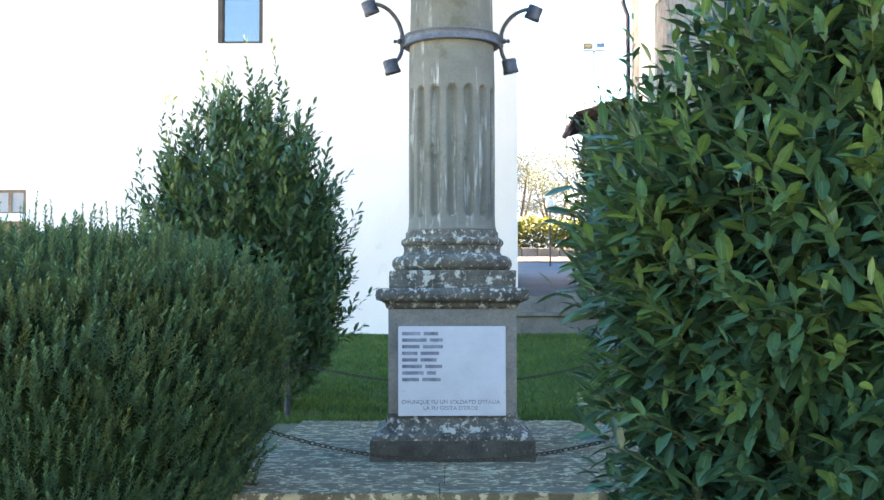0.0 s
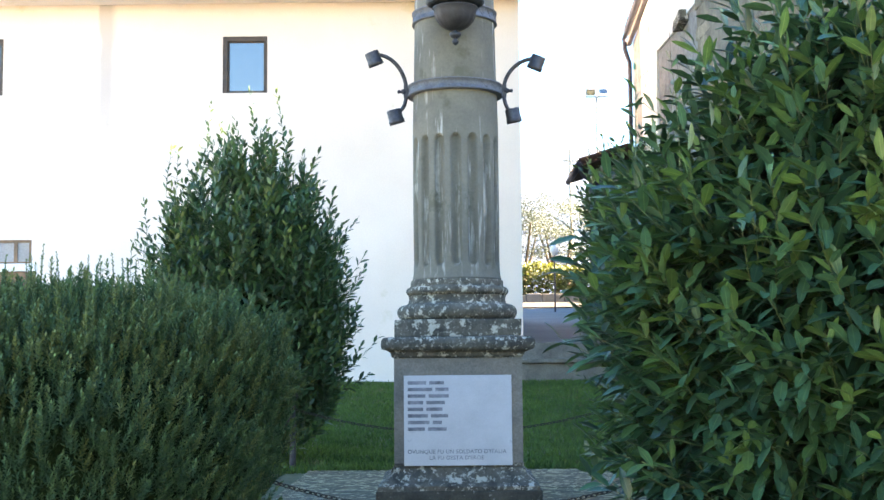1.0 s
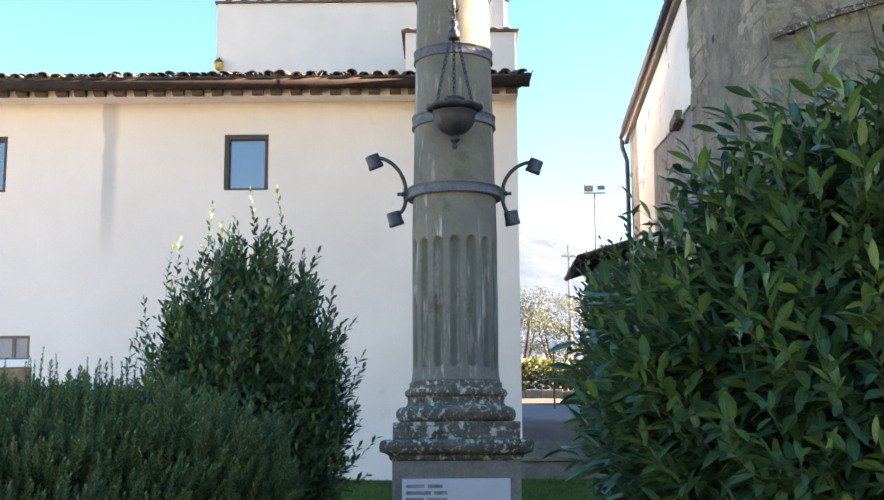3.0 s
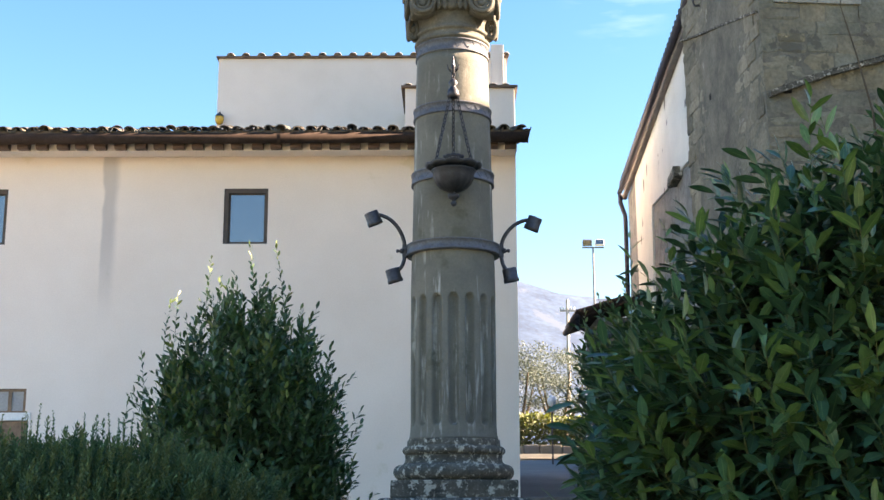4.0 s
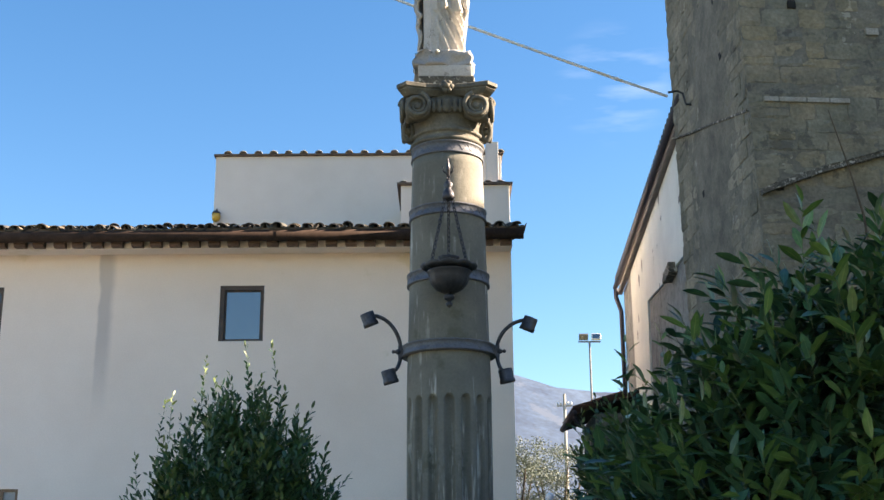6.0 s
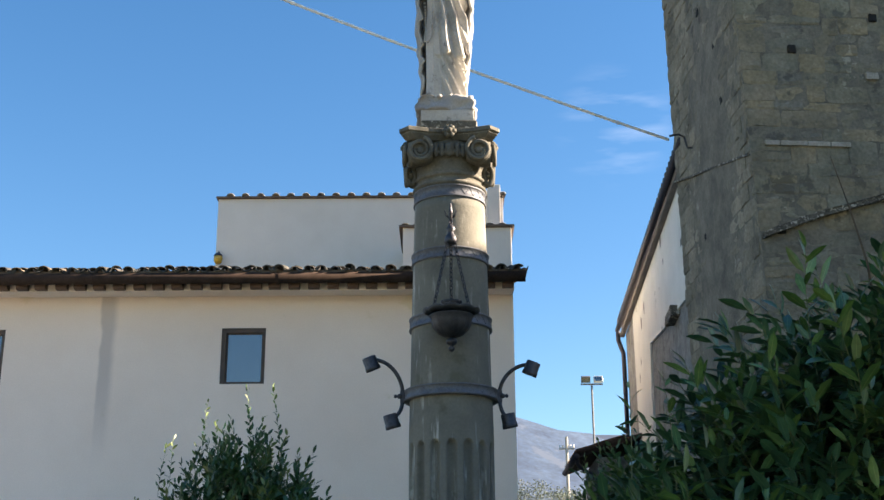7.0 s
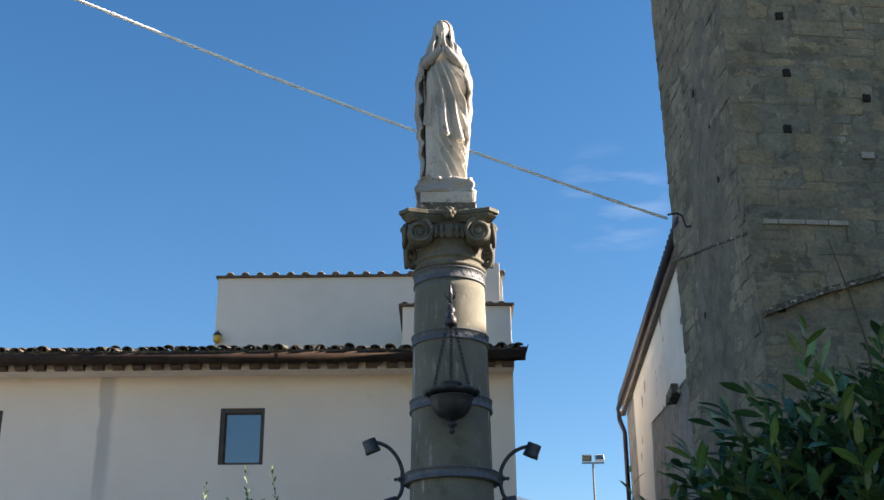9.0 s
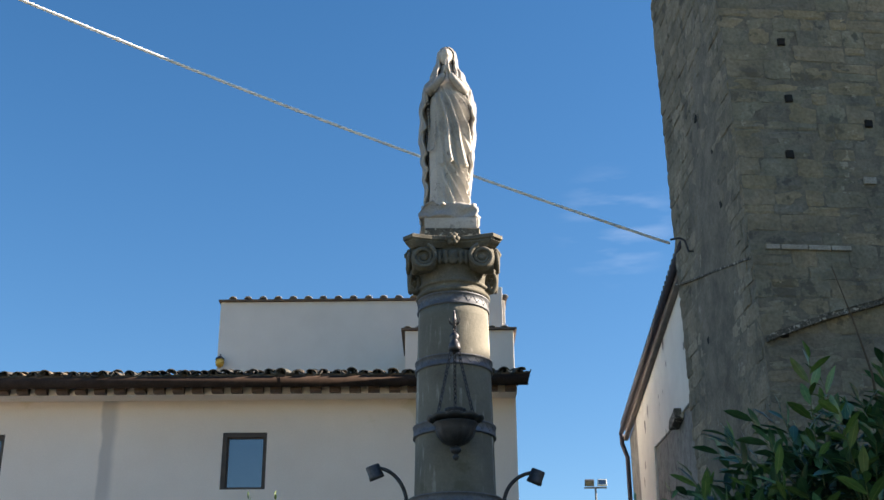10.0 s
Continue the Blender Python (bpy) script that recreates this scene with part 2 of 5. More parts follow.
    "plinth": material("damp_plinth_stone", (0.035, 0.033, 0.025), (0.085, 0.077, 0.06), 0.95, scale=7, fine=60, bump=0.6, spots=(0.2, 0.19, 0.16), spot_scale=26, spot_at=0.62),
    # near-black green of the filler cores, painted as the shade between leaves
    "core_shade": material("inner_shade", (0.01, 0.02, 0.009), (0.02, 0.034, 0.014), 0.95, scale=14, fine=80, bump=0.8, depth=0.03, spec=0.05),
    "white": material("white_enamel", (0.74, 0.74, 0.72), (0.8, 0.8, 0.78), 0.5, bump=0),
    "brass": material("amber_lantern_glass", (0.5, 0.3, 0.04), (0.65, 0.42, 0.07), 0.25, bump=0),
    # paler grey puts the skylight on the coping tiles into their colour
    "coping": material("skylit_coping", (0.26, 0.26, 0.26), (0.4, 0.39, 0.38), 0.8, scale=5, fine=50, bump=0.3, objects=0.2),
    "rust": material("rusted_chain_iron", (0.025, 0.019, 0.015), (0.065, 0.045, 0.033), 0.8, 0.2, scale=30, fine=120, bump=0.2),
    "eave": material("faded_eave_wood", (0.13, 0.115, 0.105), (0.21, 0.185, 0.17), 0.85, scale=3, fine=40, bump=0.2),
    "cable": material("twisted_cable", (0.8, 0.8, 0.8), (0.9, 0.9, 0.9), 0.5, 0.0, scale=2.5, fine=60, bump=0.2),
}


def glass(name, tint, rough=0.04):
    m = bpy.data.materials.new(name)
    m.use_nodes = True
    b = m.node_tree.nodes["Principled BSDF"]
    b.inputs["Base Color"].default_value = (*tint, 1)
    b.inputs["Roughness"].default_value, b.inputs["Specular IOR Level"].default_value = rough, 1.0
    b.inputs["IOR"].default_value = 1.9
    return m


M["pane"] = glass("window_pane", (0.05, 0.07, 0.09))


# ---- mesh helpers ----
def mesh_of(bm, name, mat, smooth=False):
    me = bpy.data.meshes.new(name)
    bmesh.ops.recalc_face_normals(bm, faces=bm.faces)
    bm.to_mesh(me)
    bm.free()
    if smooth:
        for p in me.polygons:
            p.use_smooth = True
    me.materials.append(M[mat])
    return me


def part(name, bm, mat, parent=None, label="", smooth=False, at=None):
    ob = new(name, bm if isinstance(bm, bpy.types.Mesh) else mesh_of(bm, name, mat, smooth))
    if parent is not None:
        ob.parent = parent
    if at is not None:
        ob.matrix_basis = at
    return tagged(ob, label)


def thing(name, label, category, kind="", group="", at=None):
    ob = new(name)
    if at is not None:
        ob.matrix_basis = at
    return tagged(ob, label, category, group, kind)


def box(x0, x1, y0, y1, z0, z1, bevel=0.0, bm=None, m=None):
    bm = bm or bmesh.new()
    vs = [bm.verts.new((x, y, z)) for x in (x0, x1) for y in (y0, y1) for z in (z0, z1)]
    fs = [bm.faces.new([vs[i] for i in f]) for f in ((0, 1, 3, 2), (4, 6, 7, 5), (0, 4, 5, 1), (2, 3, 7, 6), (0, 2, 6, 4), (1, 5, 7, 3))]
    if bevel:
        es = list({e for f in fs for e in f.edges})
        r = bmesh.ops.bevel(bm, geom=es, offset=bevel, segments=2, affect="EDGES", profile=0.6)
        vs = list({v for f in r["faces"] for v in f.verts} | {v for v in vs if v.is_valid})
    if m is not None:
        bmesh.ops.transform(bm, matrix=m, verts=vs)
    return bm


def lathe(profile, n=48, bm=None, wobble=None, m=None):
    """A body of turning: (radius, z) rows; wobble(angle, z, radius) may change the radius."""
    bm = bm or bmesh.new()
    rings = []
    for r, z in profile:
        ring = []
        for i in range(n):
            a = 2 * math.pi * i / n
            q = wobble(a, z, r) if wobble else r
            v = Vector((q * math.cos(a), q * math.sin(a), z))
            ring.append(bm.verts.new(m @ v if m else v))
        rings.append(ring)
    for a, b in zip(rings, rings[1:]):
        for i in range(n):
            bm.faces.new((a[i], a[(i + 1) % n], b[(i + 1) % n], b[i]))
    bm.faces.new(rings[0][::-1])
    bm.faces.new(rings[-1])
    return bm


def tube(points, radius, n=8, bm=None, taper=None, closed=False):
    bm = bm or bmesh.new()
    pts = [Vector(p) for p in points]
    rings, up = [], None
    for i, p in enumerate(pts):
        d = (pts[(i + 1) % len(pts)] - pts[i - 1]) if closed else (pts[min(i + 1, len(pts) - 1)] - pts[max(i - 1, 0)])
        d.normalize()
        if up is None:
            up = d.orthogonal().normalized()
        up = (up - d * up.dot(d)).normalized()
        side = d.cross(up)
        r = radius if taper is None else radius + (taper - radius) * i / (len(pts) - 1)
        rings.append([bm.verts.new(p + (up * math.cos(2 * math.pi * k / n) + side * math.sin(2 * math.pi * k / n)) * r) for k in range(n)])
    pairs = list(zip(rings, rings[1:])) + ([(rings[-1], rings[0])] if closed else [])
    for a, b in pairs:
        for k in range(n):
            bm.faces.new((a[k], a[(k + 1) % n], b[(k + 1) % n], b[k]))
    if not closed:
        bm.faces.new(rings[0][::-1])
        bm.faces.new(rings[-1])
    return bm


def square_rings(rows, cx, cy, bm=None, n_side=1):
    """Square mouldings stacked: (half width, z) rows round an axis."""
    bm = bm or bmesh.new()
    rings = [[bm.verts.new((cx + sx * h, cy + sy * h, z)) for sx, sy in ((-1, -1), (1, -1), (1, 1), (-1, 1))] for h, z in rows]
    for a, b in zip(rings, rings[1:]):
        for k in range(4):
            bm.faces.new((a[k], a[(k + 1) % 4], b[(k + 1) % 4], b[k]))
    bm.faces.new(rings[0][::-1])
    bm.faces.new(rings[-1])
    return bm


def prism(outline, y0, y1, bm=None):
    """An outline of (x, z) drawn out along y."""
    bm = bm or bmesh.new()
    a = [bm.verts.new((x, y0, z)) for x, z in outline]
    b = [bm.verts.new((x, y1, z)) for x, z in outline]
    k = len(a)
    for i in range(k):
        bm.faces.new((a[i], a[(i + 1) % k], b[(i + 1) % k], b[i]))
    bm.faces.new(a[::-1])
    bm.faces.new(b)
    return bm


def raw_mesh(name, verts, faces, mat, smooth=False):
    me = bpy.data.meshes.new(name)
    me.from_pydata([tuple(v) for v in verts], [], faces)
    me.materials.append(M[mat])
    if smooth:
        me.polygons.foreach_set("use_smooth", [True] * len(me.polygons))
    me.update()
    return me


def smoothstep(a, b, x):
    t = min(max((x - a) / (b - a), 0.0), 1.0)
    return t * t * (3 - 2 * t)


def ground_z(x, y):
    z = -0.45 + 0.5 * smoothstep(4.5, 7.5, y) + 0.07 * smoothstep(9, 11.5, y)
    z += 0.55 * min(max((y - 11.2) / 10.6, 0.0), 1.0)
    if y > 22:
        z += min(y - 22, 26) * 0.088
    return z + 0.02 * noise.noise((x * 0.7, y * 0.7, 0))


# ---- ground ----
def build_ground():
    xs = sorted({round(v, 2) for v in [*np.arange(-14, 14.01, 0.5), *np.linspace(-900, -20, 12), *np.linspace(20, 900, 12)]})
    ys = sorted({round(v, 2) for v in [*np.arange(-8, 30.01, 0.5), *np.arange(32, 60, 2), *np.linspace(70, 1600, 14), -900, -300, -80, -20]})
    verts = [(x, y, ground_z(x, y)) for y in ys for x in xs]
    w = len(xs)
    faces = [(j * w + i, j * w + i + 1, (j + 1) * w + i + 1, (j + 1) * w + i) for j in range(len(ys) - 1) for i in range(w - 1)]
    tagged(new("ground", raw_mesh("ground", verts, faces, "soil", True)), "earth and short turf rising gently behind the monument", "ground", kind="structure")


build_ground()


def build_road():
    rows = [(21.95, 1.30), (26, 1.62), (32, 2.0), (38, 2.36), (44.6, 2.78)]
    bm = bmesh.new()
    a = [bm.verts.new((1.34, y, z)) for y, z in rows]
    b = [bm.verts.new((9.0, y, z)) for y, z in rows]
    for i in range(len(rows) - 1):
        bm.faces.new((a[i], b[i], b[i + 1], a[i + 1]))
    tagged(part("road", bm, "asphalt"), "grey asphalt lane climbing between the buildings", "road", kind="structure")
    bm = bmesh.new()
    vs = [bm.verts.new(p) for p in ((-8, 44.6, 2.83), (16, 44.6, 2.83), (16, 47.4, 3.12), (-8, 47.4, 3.12))]
    bm.faces.new(vs)
    bmesh.ops.solidify(bm, geom=list(bm.faces), thickness=0.3)
    tagged(part("pavement", bm, "paving"), "pale sunlit pavement across the lane's end", "pavement", kind="structure")
    steps = tagged(new("kerb_steps"), "weathered stone kerb and low step at the lane's foot", "kerb", kind="structure")
    x = 1.2
    for k in range(4):
        w = (1.5, 1.2, 1.7, 1.4)[k]
        part("kerb_block", box(x, x + w - 0.012, 21.45, 21.80, 0.6, 0.98, 0.02), "kerb", steps)
        part("kerb_slab", box(x, x + w - 0.012, 21.36, 21.82, 0.985, 1.05, 0.015), "kerb", steps)
        part("upper_kerb_block", box(x, x + w - 0.012, 21.83, 22.1, 0.8, 1.34, 0.02), "kerb", steps)
        x += w
    far = tagged(new("low_wall"), "low rubble wall beneath the hedge at the lane's end", "wall", kind="structure")
    rnd = random.Random(4)
    x = -2.0
    while x < 12:
        w = rnd.uniform(0.5, 0.95)
        part("wall_stone", box(x, x + w - 0.03, 47.45, 47.9, 2.7, 3.43 + rnd.uniform(-0.04, 0.04), 0.04), "kerb", far)
        x += w


build_road()


# wide pale sheet added as a reflector for the facade's left part
def build_yard():
    xs, ys = np.arange(-30, -5.9, 1.0), np.arange(4, 22.1, 1.0)
    verts = [(x, min(y, 21.98), ground_z(x, y) + 0.03) for y in ys for x in xs]
    w = len(xs)
    faces = [(j * w + i, j * w + i + 1, (j + 1) * w + i + 1, (j + 1) * w + i) for j in range(len(ys) - 1) for i in range(w - 1)]
    tagged(new("pavement_yard", raw_mesh("pavement_yard", verts, faces, "gravel")), "pale ground sheet added to bounce sun onto the house", "gravel", kind="structure")


build_yard()


# ---- the monument's paved base ----
def build_slab():
    base = tagged(new("monument_base_slab"), "lichen-spotted stone paving slabs raised round the pedestal", "paving", kind="structure")
    x0, x1, y0, y1 = -1.24, 1.38, 6.78, 11.05
    part("slab_core", box(x0 + 0.03, x1 - 0.03, y0 + 0.03, y1 - 0.03, -0.5, 0.095), "slab", base)
    rnd = random.Random(11)
    part("front_step", box(x0 - 0.1, x1 + 0.1, y0 - 0.32, y0 + 0.02, -0.5, -0.03, 0.02), "slab", base)
    y = y0
    for k, d in enumerate((0.36, 0.78, 0.8, 0.78, 0.8, 0.75)):
        x = x0
        while x < x1 - 0.05:
            w = min(rnd.uniform(1.0, 1.5), x1 - x)
            if x1 - x - w < 0.3:
                w = x1 - x
            part("paving_slab", box(x + 0.0015, x + w - 0.0015, y + 0.0015, y + d - 0.0015, 0.02, 0.142 + rnd.uniform(-0.002, 0.002), 0.006), "slab", base)
            x += w
        y += d


build_slab()
AX, AY = 0.062, 8.65      # the column's axis


def flute(a, z, r):
    if z < 1.735 or z > 2.615:
        return r
    k = 2 * math.pi / 16
    d = abs((a + math.pi / 2 + k / 2) % k - k / 2)
    half = k * 0.305
    if d > half:
        return r
    deep = math.sqrt(max(0.0, 1 - (d / half) ** 2))
    top, bottom = 2.615 - z, z - 1.735
    if top < 0.06:
        deep *= 1 if (d / half) ** 2 < 1 - (1 - top / 0.06) ** 2 else 0
    if bottom < 0.05:
        deep *= 1 if (d / half) ** 2 < 1 - (1 - bottom / 0.05) ** 2 else 0
    return r - 0.04 * deep


def rows_of(*keys, step=0.012):
    """(radius, z) rows, straight between the keys."""
    out = []
    for (r0, z0), (r1, z1) in zip(keys, keys[1:]):
        n = max(1, int(abs(z1 - z0) / step))
        out += [(r0 + (r1 - r0) * i / n, z0 + (z1 - z0) * i / n) for i in range(n)]
    return out + [keys[-1]]


def torus(r, z0, z1, bulge, n=8):
    return [(r + bulge * math.sin(math.pi * i / n), z0 + (z1 - z0) * (0.5 - 0.5 * math.cos(math.pi * i / n))) for i in range(n + 1)]


def rough_edges(bm, amount, scale=9.0):
    for v in bm.verts:
        v.co += Vector((noise.noise(v.co * scale), noise.noise(v.co * scale + Vector((7, 0, 0))), noise.noise(v.co * scale + Vector((0, 9, 0))))) * amount
    return bm


def cut(bm, n=2):
    bmesh.ops.subdivide_edges(bm, edges=list(bm.edges), cuts=n, use_grid_fill=True)
    return bm


def build_monument():
    mon = thing("monument_column", "grey weathered stone column with fluted shaft on a square pedestal", "column", at=pose(AX, AY, 0))
    part("plinth", rough_edges(cut(box(-0.53, 0.53, -0.53, 0.53, 0.13, 0.272, 0.008), 3), 0.005), "plinth", mon, "dark damp plinth block")
    part("pedestal_base", rough_edges(cut(square_rings([(0.518, 0.273), (0.52, 0.3), (0.485, 0.318), (0.452, 0.35), (0.434, 0.385), (0.43, 0.405), (0.418, 0.412), (0.418, 0.44)], 0, 0), 5), 0.008, 14), "lichen", mon, "lichen-covered splayed base moulding")
    part("dado", cut(square_rings([(0.416, 0.44), (0.416, 1.115)], 0, 0), 3), "dado", mon, "smooth grey stone dado")
    part("cornice", rough_edges(cut(square_rings([(0.416, 1.116), (0.432, 1.128), (0.436, 1.15), (0.46, 1.163), (0.485, 1.17), (0.494, 1.185), (0.497, 1.21), (0.492, 1.235), (0.478, 1.25), (0.44, 1.254)], 0, 0), 5), 0.007, 12), "lichen", mon, "rounded cornice blotched with pale lichen")
    part("upper_block", rough_edges(cut(box(-0.413, 0.413, -0.413, 0.413, 1.254, 1.368, 0.01), 3), 0.006), "lichen", mon, "lichened square block")
    prof = [(0.38, 1.37)] + torus(0.365, 1.372, 1.474, 0.045) + [(0.345, 1.478), (0.335, 1.49), (0.33, 1.51), (0.333, 1.528), (0.338, 1.534)] + torus(0.318, 1.536, 1.596, 0.034) + [(0.318, 1.6), (0.316, 1.636), (0.312, 1.642)]
    part("base_moulding", rough_edges(lathe(prof, 72), 0.005, 12), "lichen", mon, "round torus mouldings spotted with lichen", True)
    part("shaft", lathe(rows_of((0.306, 1.643), (0.298, 1.68), (0.295, 1.73), (0.297, 2.1), (0.296, 2.64), (0.29, 2.95), step=0.011), 256, wobble=flute), "shaft", mon, "fluted sandstone shaft with pale streaks", True)
    part("upper_shaft", lathe(rows_of((0.288, 2.951), (0.283, 3.2), (0.274, 3.7), (0.264, 4.1), (0.257, 4.37), step=0.06), 96), "shaft", mon, "smooth upper shaft of sandstone", True)
    for r0, r1, z0, z1 in ((0.293, 0.325, 2.918, 2.996), (0.278, 0.291, 3.425, 3.512), (0.268, 0.277, 3.905, 3.988), (0.255, 0.262, 4.368, 4.462)):
        h = z1 - z0
        ring = part("iron_band", lathe([(r0, z0), (r1 + 0.006, z0 + 0.002), (r1 + 0.006, z0 + 0.012), (r1, z0 + 0.014), (r1, z1 - 0.014), (r1 + 0.006, z1 - 0.012), (r1 + 0.006, z1 - 0.002), (r0, z1)], 80), "band", mon, "grey iron band with embossed ornament", True)
        bm = bmesh.new()
        n = 22
        for k in range(n):
            for s in (-1, 1):
                a0 = 2 * math.pi * (k + 0.5 - s * 0.5) / n
                a1 = 2 * math.pi * (k + 0.5) / n
                p = [((r1 - 0.0005) * math.cos(a0 + (a1 - a0) * q), (r1 - 0.0005) * math.sin(a0 + (a1 - a0) * q), z0 + 0.02 + (h - 0.04) * q) for q in (0, 0.5, 1)]
                tube(p, 0.003, 4, bm)
        part("embossed_ornament", bm, "band", ring)
    # capital
    neck = [(0.258, 4.463)] + torus(0.258, 4.466, 4.5, 0.018, 6) + [(0.252, 4.506), (0.25, 4.53)] + torus(0.255, 4.535, 4.565, 0.014, 6) + [(0.25, 4.57), (0.252, 4.62), (0.27, 4.67)] + torus(0.275, 4.675, 4.72, 0.03, 6) + [(0.27, 4.725), (0.27, 4.84)]
    part("capital_bell", rough_edges(lathe(neck, 72), 0.003, 14), "capital", mon, "moulded neck of the capital", True)

    def abacus_outline(k):
        pts = []
        for q in range(4):
            turn = Matrix.Rotation(q * math.pi / 2, 2)
            for x, y in ((-0.365, -0.295), (-0.295, -0.365), (-0.15, -0.318), (0.0, -0.302), (0.15, -0.318)):
                pts.append(turn @ (Vector((x, y)) * k))
        return pts

    bm = bmesh.new()
    rings = [[bm.verts.new((p.x, p.y, z)) for p in abacus_outline(k)] for k, z in ((0.86, 4.795), (0.92, 4.815), (0.96, 4.83), (0.96, 4.838), (1.0, 4.846), (1.0, 4.872), (0.97, 4.878))]
    for a, b in zip(rings, rings[1:]):
        for i in range(len(a)):
            bm.faces.new((a[i], a[(i + 1) % len(a)], b[(i + 1) % len(b)], b[i]))
    bm.faces.new(rings[0][::-1])
    bm.faces.new(rings[-1])
    part("abacus", bm, "capital", mon, "moulded abacus with hollow sides")
    for q in range(4):
        turn = Matrix.Rotation(q * math.pi / 2, 4, "Z")
        for s in (-1, 1):
            # spiral scrolls on each face
            spiral = []
            for i in range(60):
                a = i / 59 * 1.7 * 2 * math.pi
                r = 0.09 - 0.052 * i / 59
                spiral.append(turn @ Vector((s * (0.212 - r * math.sin(a + 0.3)), -0.305 - 0.03 * (1 - i / 59), 4.705 + r * math.cos(a + 0.3))))
            bm = tube(spiral, 0.017, 8, None, 0.012)
            lathe([(0.0, -0.31), (0.022, -0.312), (0.028, -0.3), (0.028, -0.29)], 12, bm, m=turn @ pose(s * 0.212, 0, 4.705) @ Matrix(((1, 0, 0, 0), (0, 0, 1, 0), (0, -1, 0, 0), (0, 0, 0, 1))))
            lathe([(0.05, -0.3), (0.092, -0.298), (0.098, -0.27), (0.085, -0.2), (0.06, -0.12)], 24, bm, m=turn @ pose(s * 0.212, 0, 4.705) @ Matrix(((1, 0, 0, 0), (0, 0, 1, 0), (0, -1, 0, 0), (0, 0, 0, 1))))
            part("volute", bm, "capital", mon, smooth=True)
        bm = bmesh.new()
        for i in range(5):
            x = (-0.1, -0.055, 0.0, 0.055, 0.1)[i]
            w = (0.016, 0.018, 0.034, 0.018, 0.016)[i]
            lathe([(w * 0.5, -0.05), (w, -0.03), (w * 1.1, 0.02), (w, 0.05)], 10, bm, m=turn @ pose(x, -0.285, 4.71))
        part("egg_and_dart", bm, "capital", mon, smooth=True)
        bm = bmesh.new()
        for i in range(6):
            a = i * math.pi / 3
            bmesh.ops.create_icosphere(bm, subdivisions=1, radius=0.026, matrix=turn @ pose(0.03 * math.cos(a), -0.325, 4.845 + 0.03 * math.sin(a)))
        bmesh.ops.create_icosphere(bm, subdivisions=1, radius=0.026, matrix=turn @ pose(0, -0.345, 4.845))
        part("abacus_flower", bm, "capital", mon, "carved flower on the abacus", True)
    # small scrolls hanging at the two sides under the abacus
    for s in (-1, 1):
        c = Vector((s * 0.283, -0.06, 4.6))
        loop = [c + Vector((0.034 * math.sin(a), 0, 0.072 * math.cos(a))) for a in np.linspace(0, 2 * math.pi, 22)[:-1]]
        bm = tube(loop, 0.02, 8, None, None, True)
        tube([c + Vector((0, -0.01, 0)), c + Vector((0, 0.06, 0))], 0.026, 10, bm, 0.02)
        tube([c + Vector((0, 0, 0.07)), c + Vector((s * 0.012, 0.01, 0.13))], 0.026, 8, bm)
        tube([c + Vector((0, 0.02, 0.0)), c + Vector((-s * 0.06, 0.05, 0.0))], 0.04, 8, bm)
        part("side_scroll", bm, "capital", mon, smooth=True)
    part("top_block", rough_edges(cut(box(-0.205, 0.205, -0.205, 0.205, 4.872, 4.985, 0.01), 3), 0.005), "lichen", mon, "dark lichened block under the statue")
    # plaque
    plaque = part("plaque", box(-0.352, 0.345, -0.436, -0.414, 0.425, 1.003, 0.003), "marble", mon, "pale grey marble plaque with worn lettering")
    bm = bmesh.new()
    rnd = random.Random(3)
    words = ((0.12, 0.095), (0.16, 0.085), (0.115, 0.13), (0.1, 0.12), (0.1, 0.105), (0.13, 0.11), (0.14, 0.06), (0.11, 0.12))
    z = 0.968
    for lengths in words:
        x = -0.327
        for w in lengths:
            box(x, x + w, -0.4385, -0.4365, z - 0.023, z - 0.001, bm=bm)
            x += w + 0.02
        z -= 0.0424
    part("name_bars", bm, "ink", plaque, "rows of worn painted names")
    for body, x, z, size in (("OVUNQUE FU UN SOLDATO D'ITALIA", -0.330, 0.503, 0.0352), ("LA FU GESTA D'EROE", -0.19, 0.464, 0.0352)):
        cu = bpy.data.curves.new("letters", "FONT")
        cu.body, cu.size, cu.space_character, cu.offset = body, size, 1.06, 0.0006
        tmp = bpy.data.objects.new("letters", cu)
        me = bpy.data.meshes.new_from_object(tmp)
        me.materials.clear()
        me.materials.append(M["ink"])
        bpy.data.objects.remove(tmp)
        me.transform(pose(x, -0.4372, z, 90))
        part("lettering", me, "ink", plaque, "faded capitals on the plaque")
    return mon


build_monument()


# ---- the statue: one plain mesh ----
def build_statue():
    bm = bmesh.new()
    cx, cy = 0.03, AY

    def interp(rows, z):
        for a, b in zip(rows, rows[1:]):
            if z <= b[0]:
                t = (z - a[0]) / (b[0] - a[0])
                t = t * t * (3 - 2 * t)
                return [p + (q - p) * t for p, q in zip(a, b)]
        return rows[-1]

    # rows: height, half width on the two sides, depth
    gown = [(5.165, 0.155, 0.168, 0.14), (5.45, 0.15, 0.163, 0.14), (5.8, 0.152, 0.168, 0.14), (6.03, 0.142, 0.152, 0.135), (6.15, 0.14, 0.145, 0.122), (6.3, 0.13, 0.13, 0.1), (6.41, 0.06, 0.06, 0.055), (6.5, 0.045, 0.045, 0.045)]

    def crease(v, sharp=1.6):
        """A row of sharp-backed folds with round hollows, 0 to 1."""
        return (1 - abs(math.sin(math.pi * v))) ** sharp

    n, rows = 180, 150
    rings = []
    for i in range(rows):
        z = 5.165 + 1.335 * i / (rows - 1)
        _, left, right, ry = interp(gown, z)
        ring = []
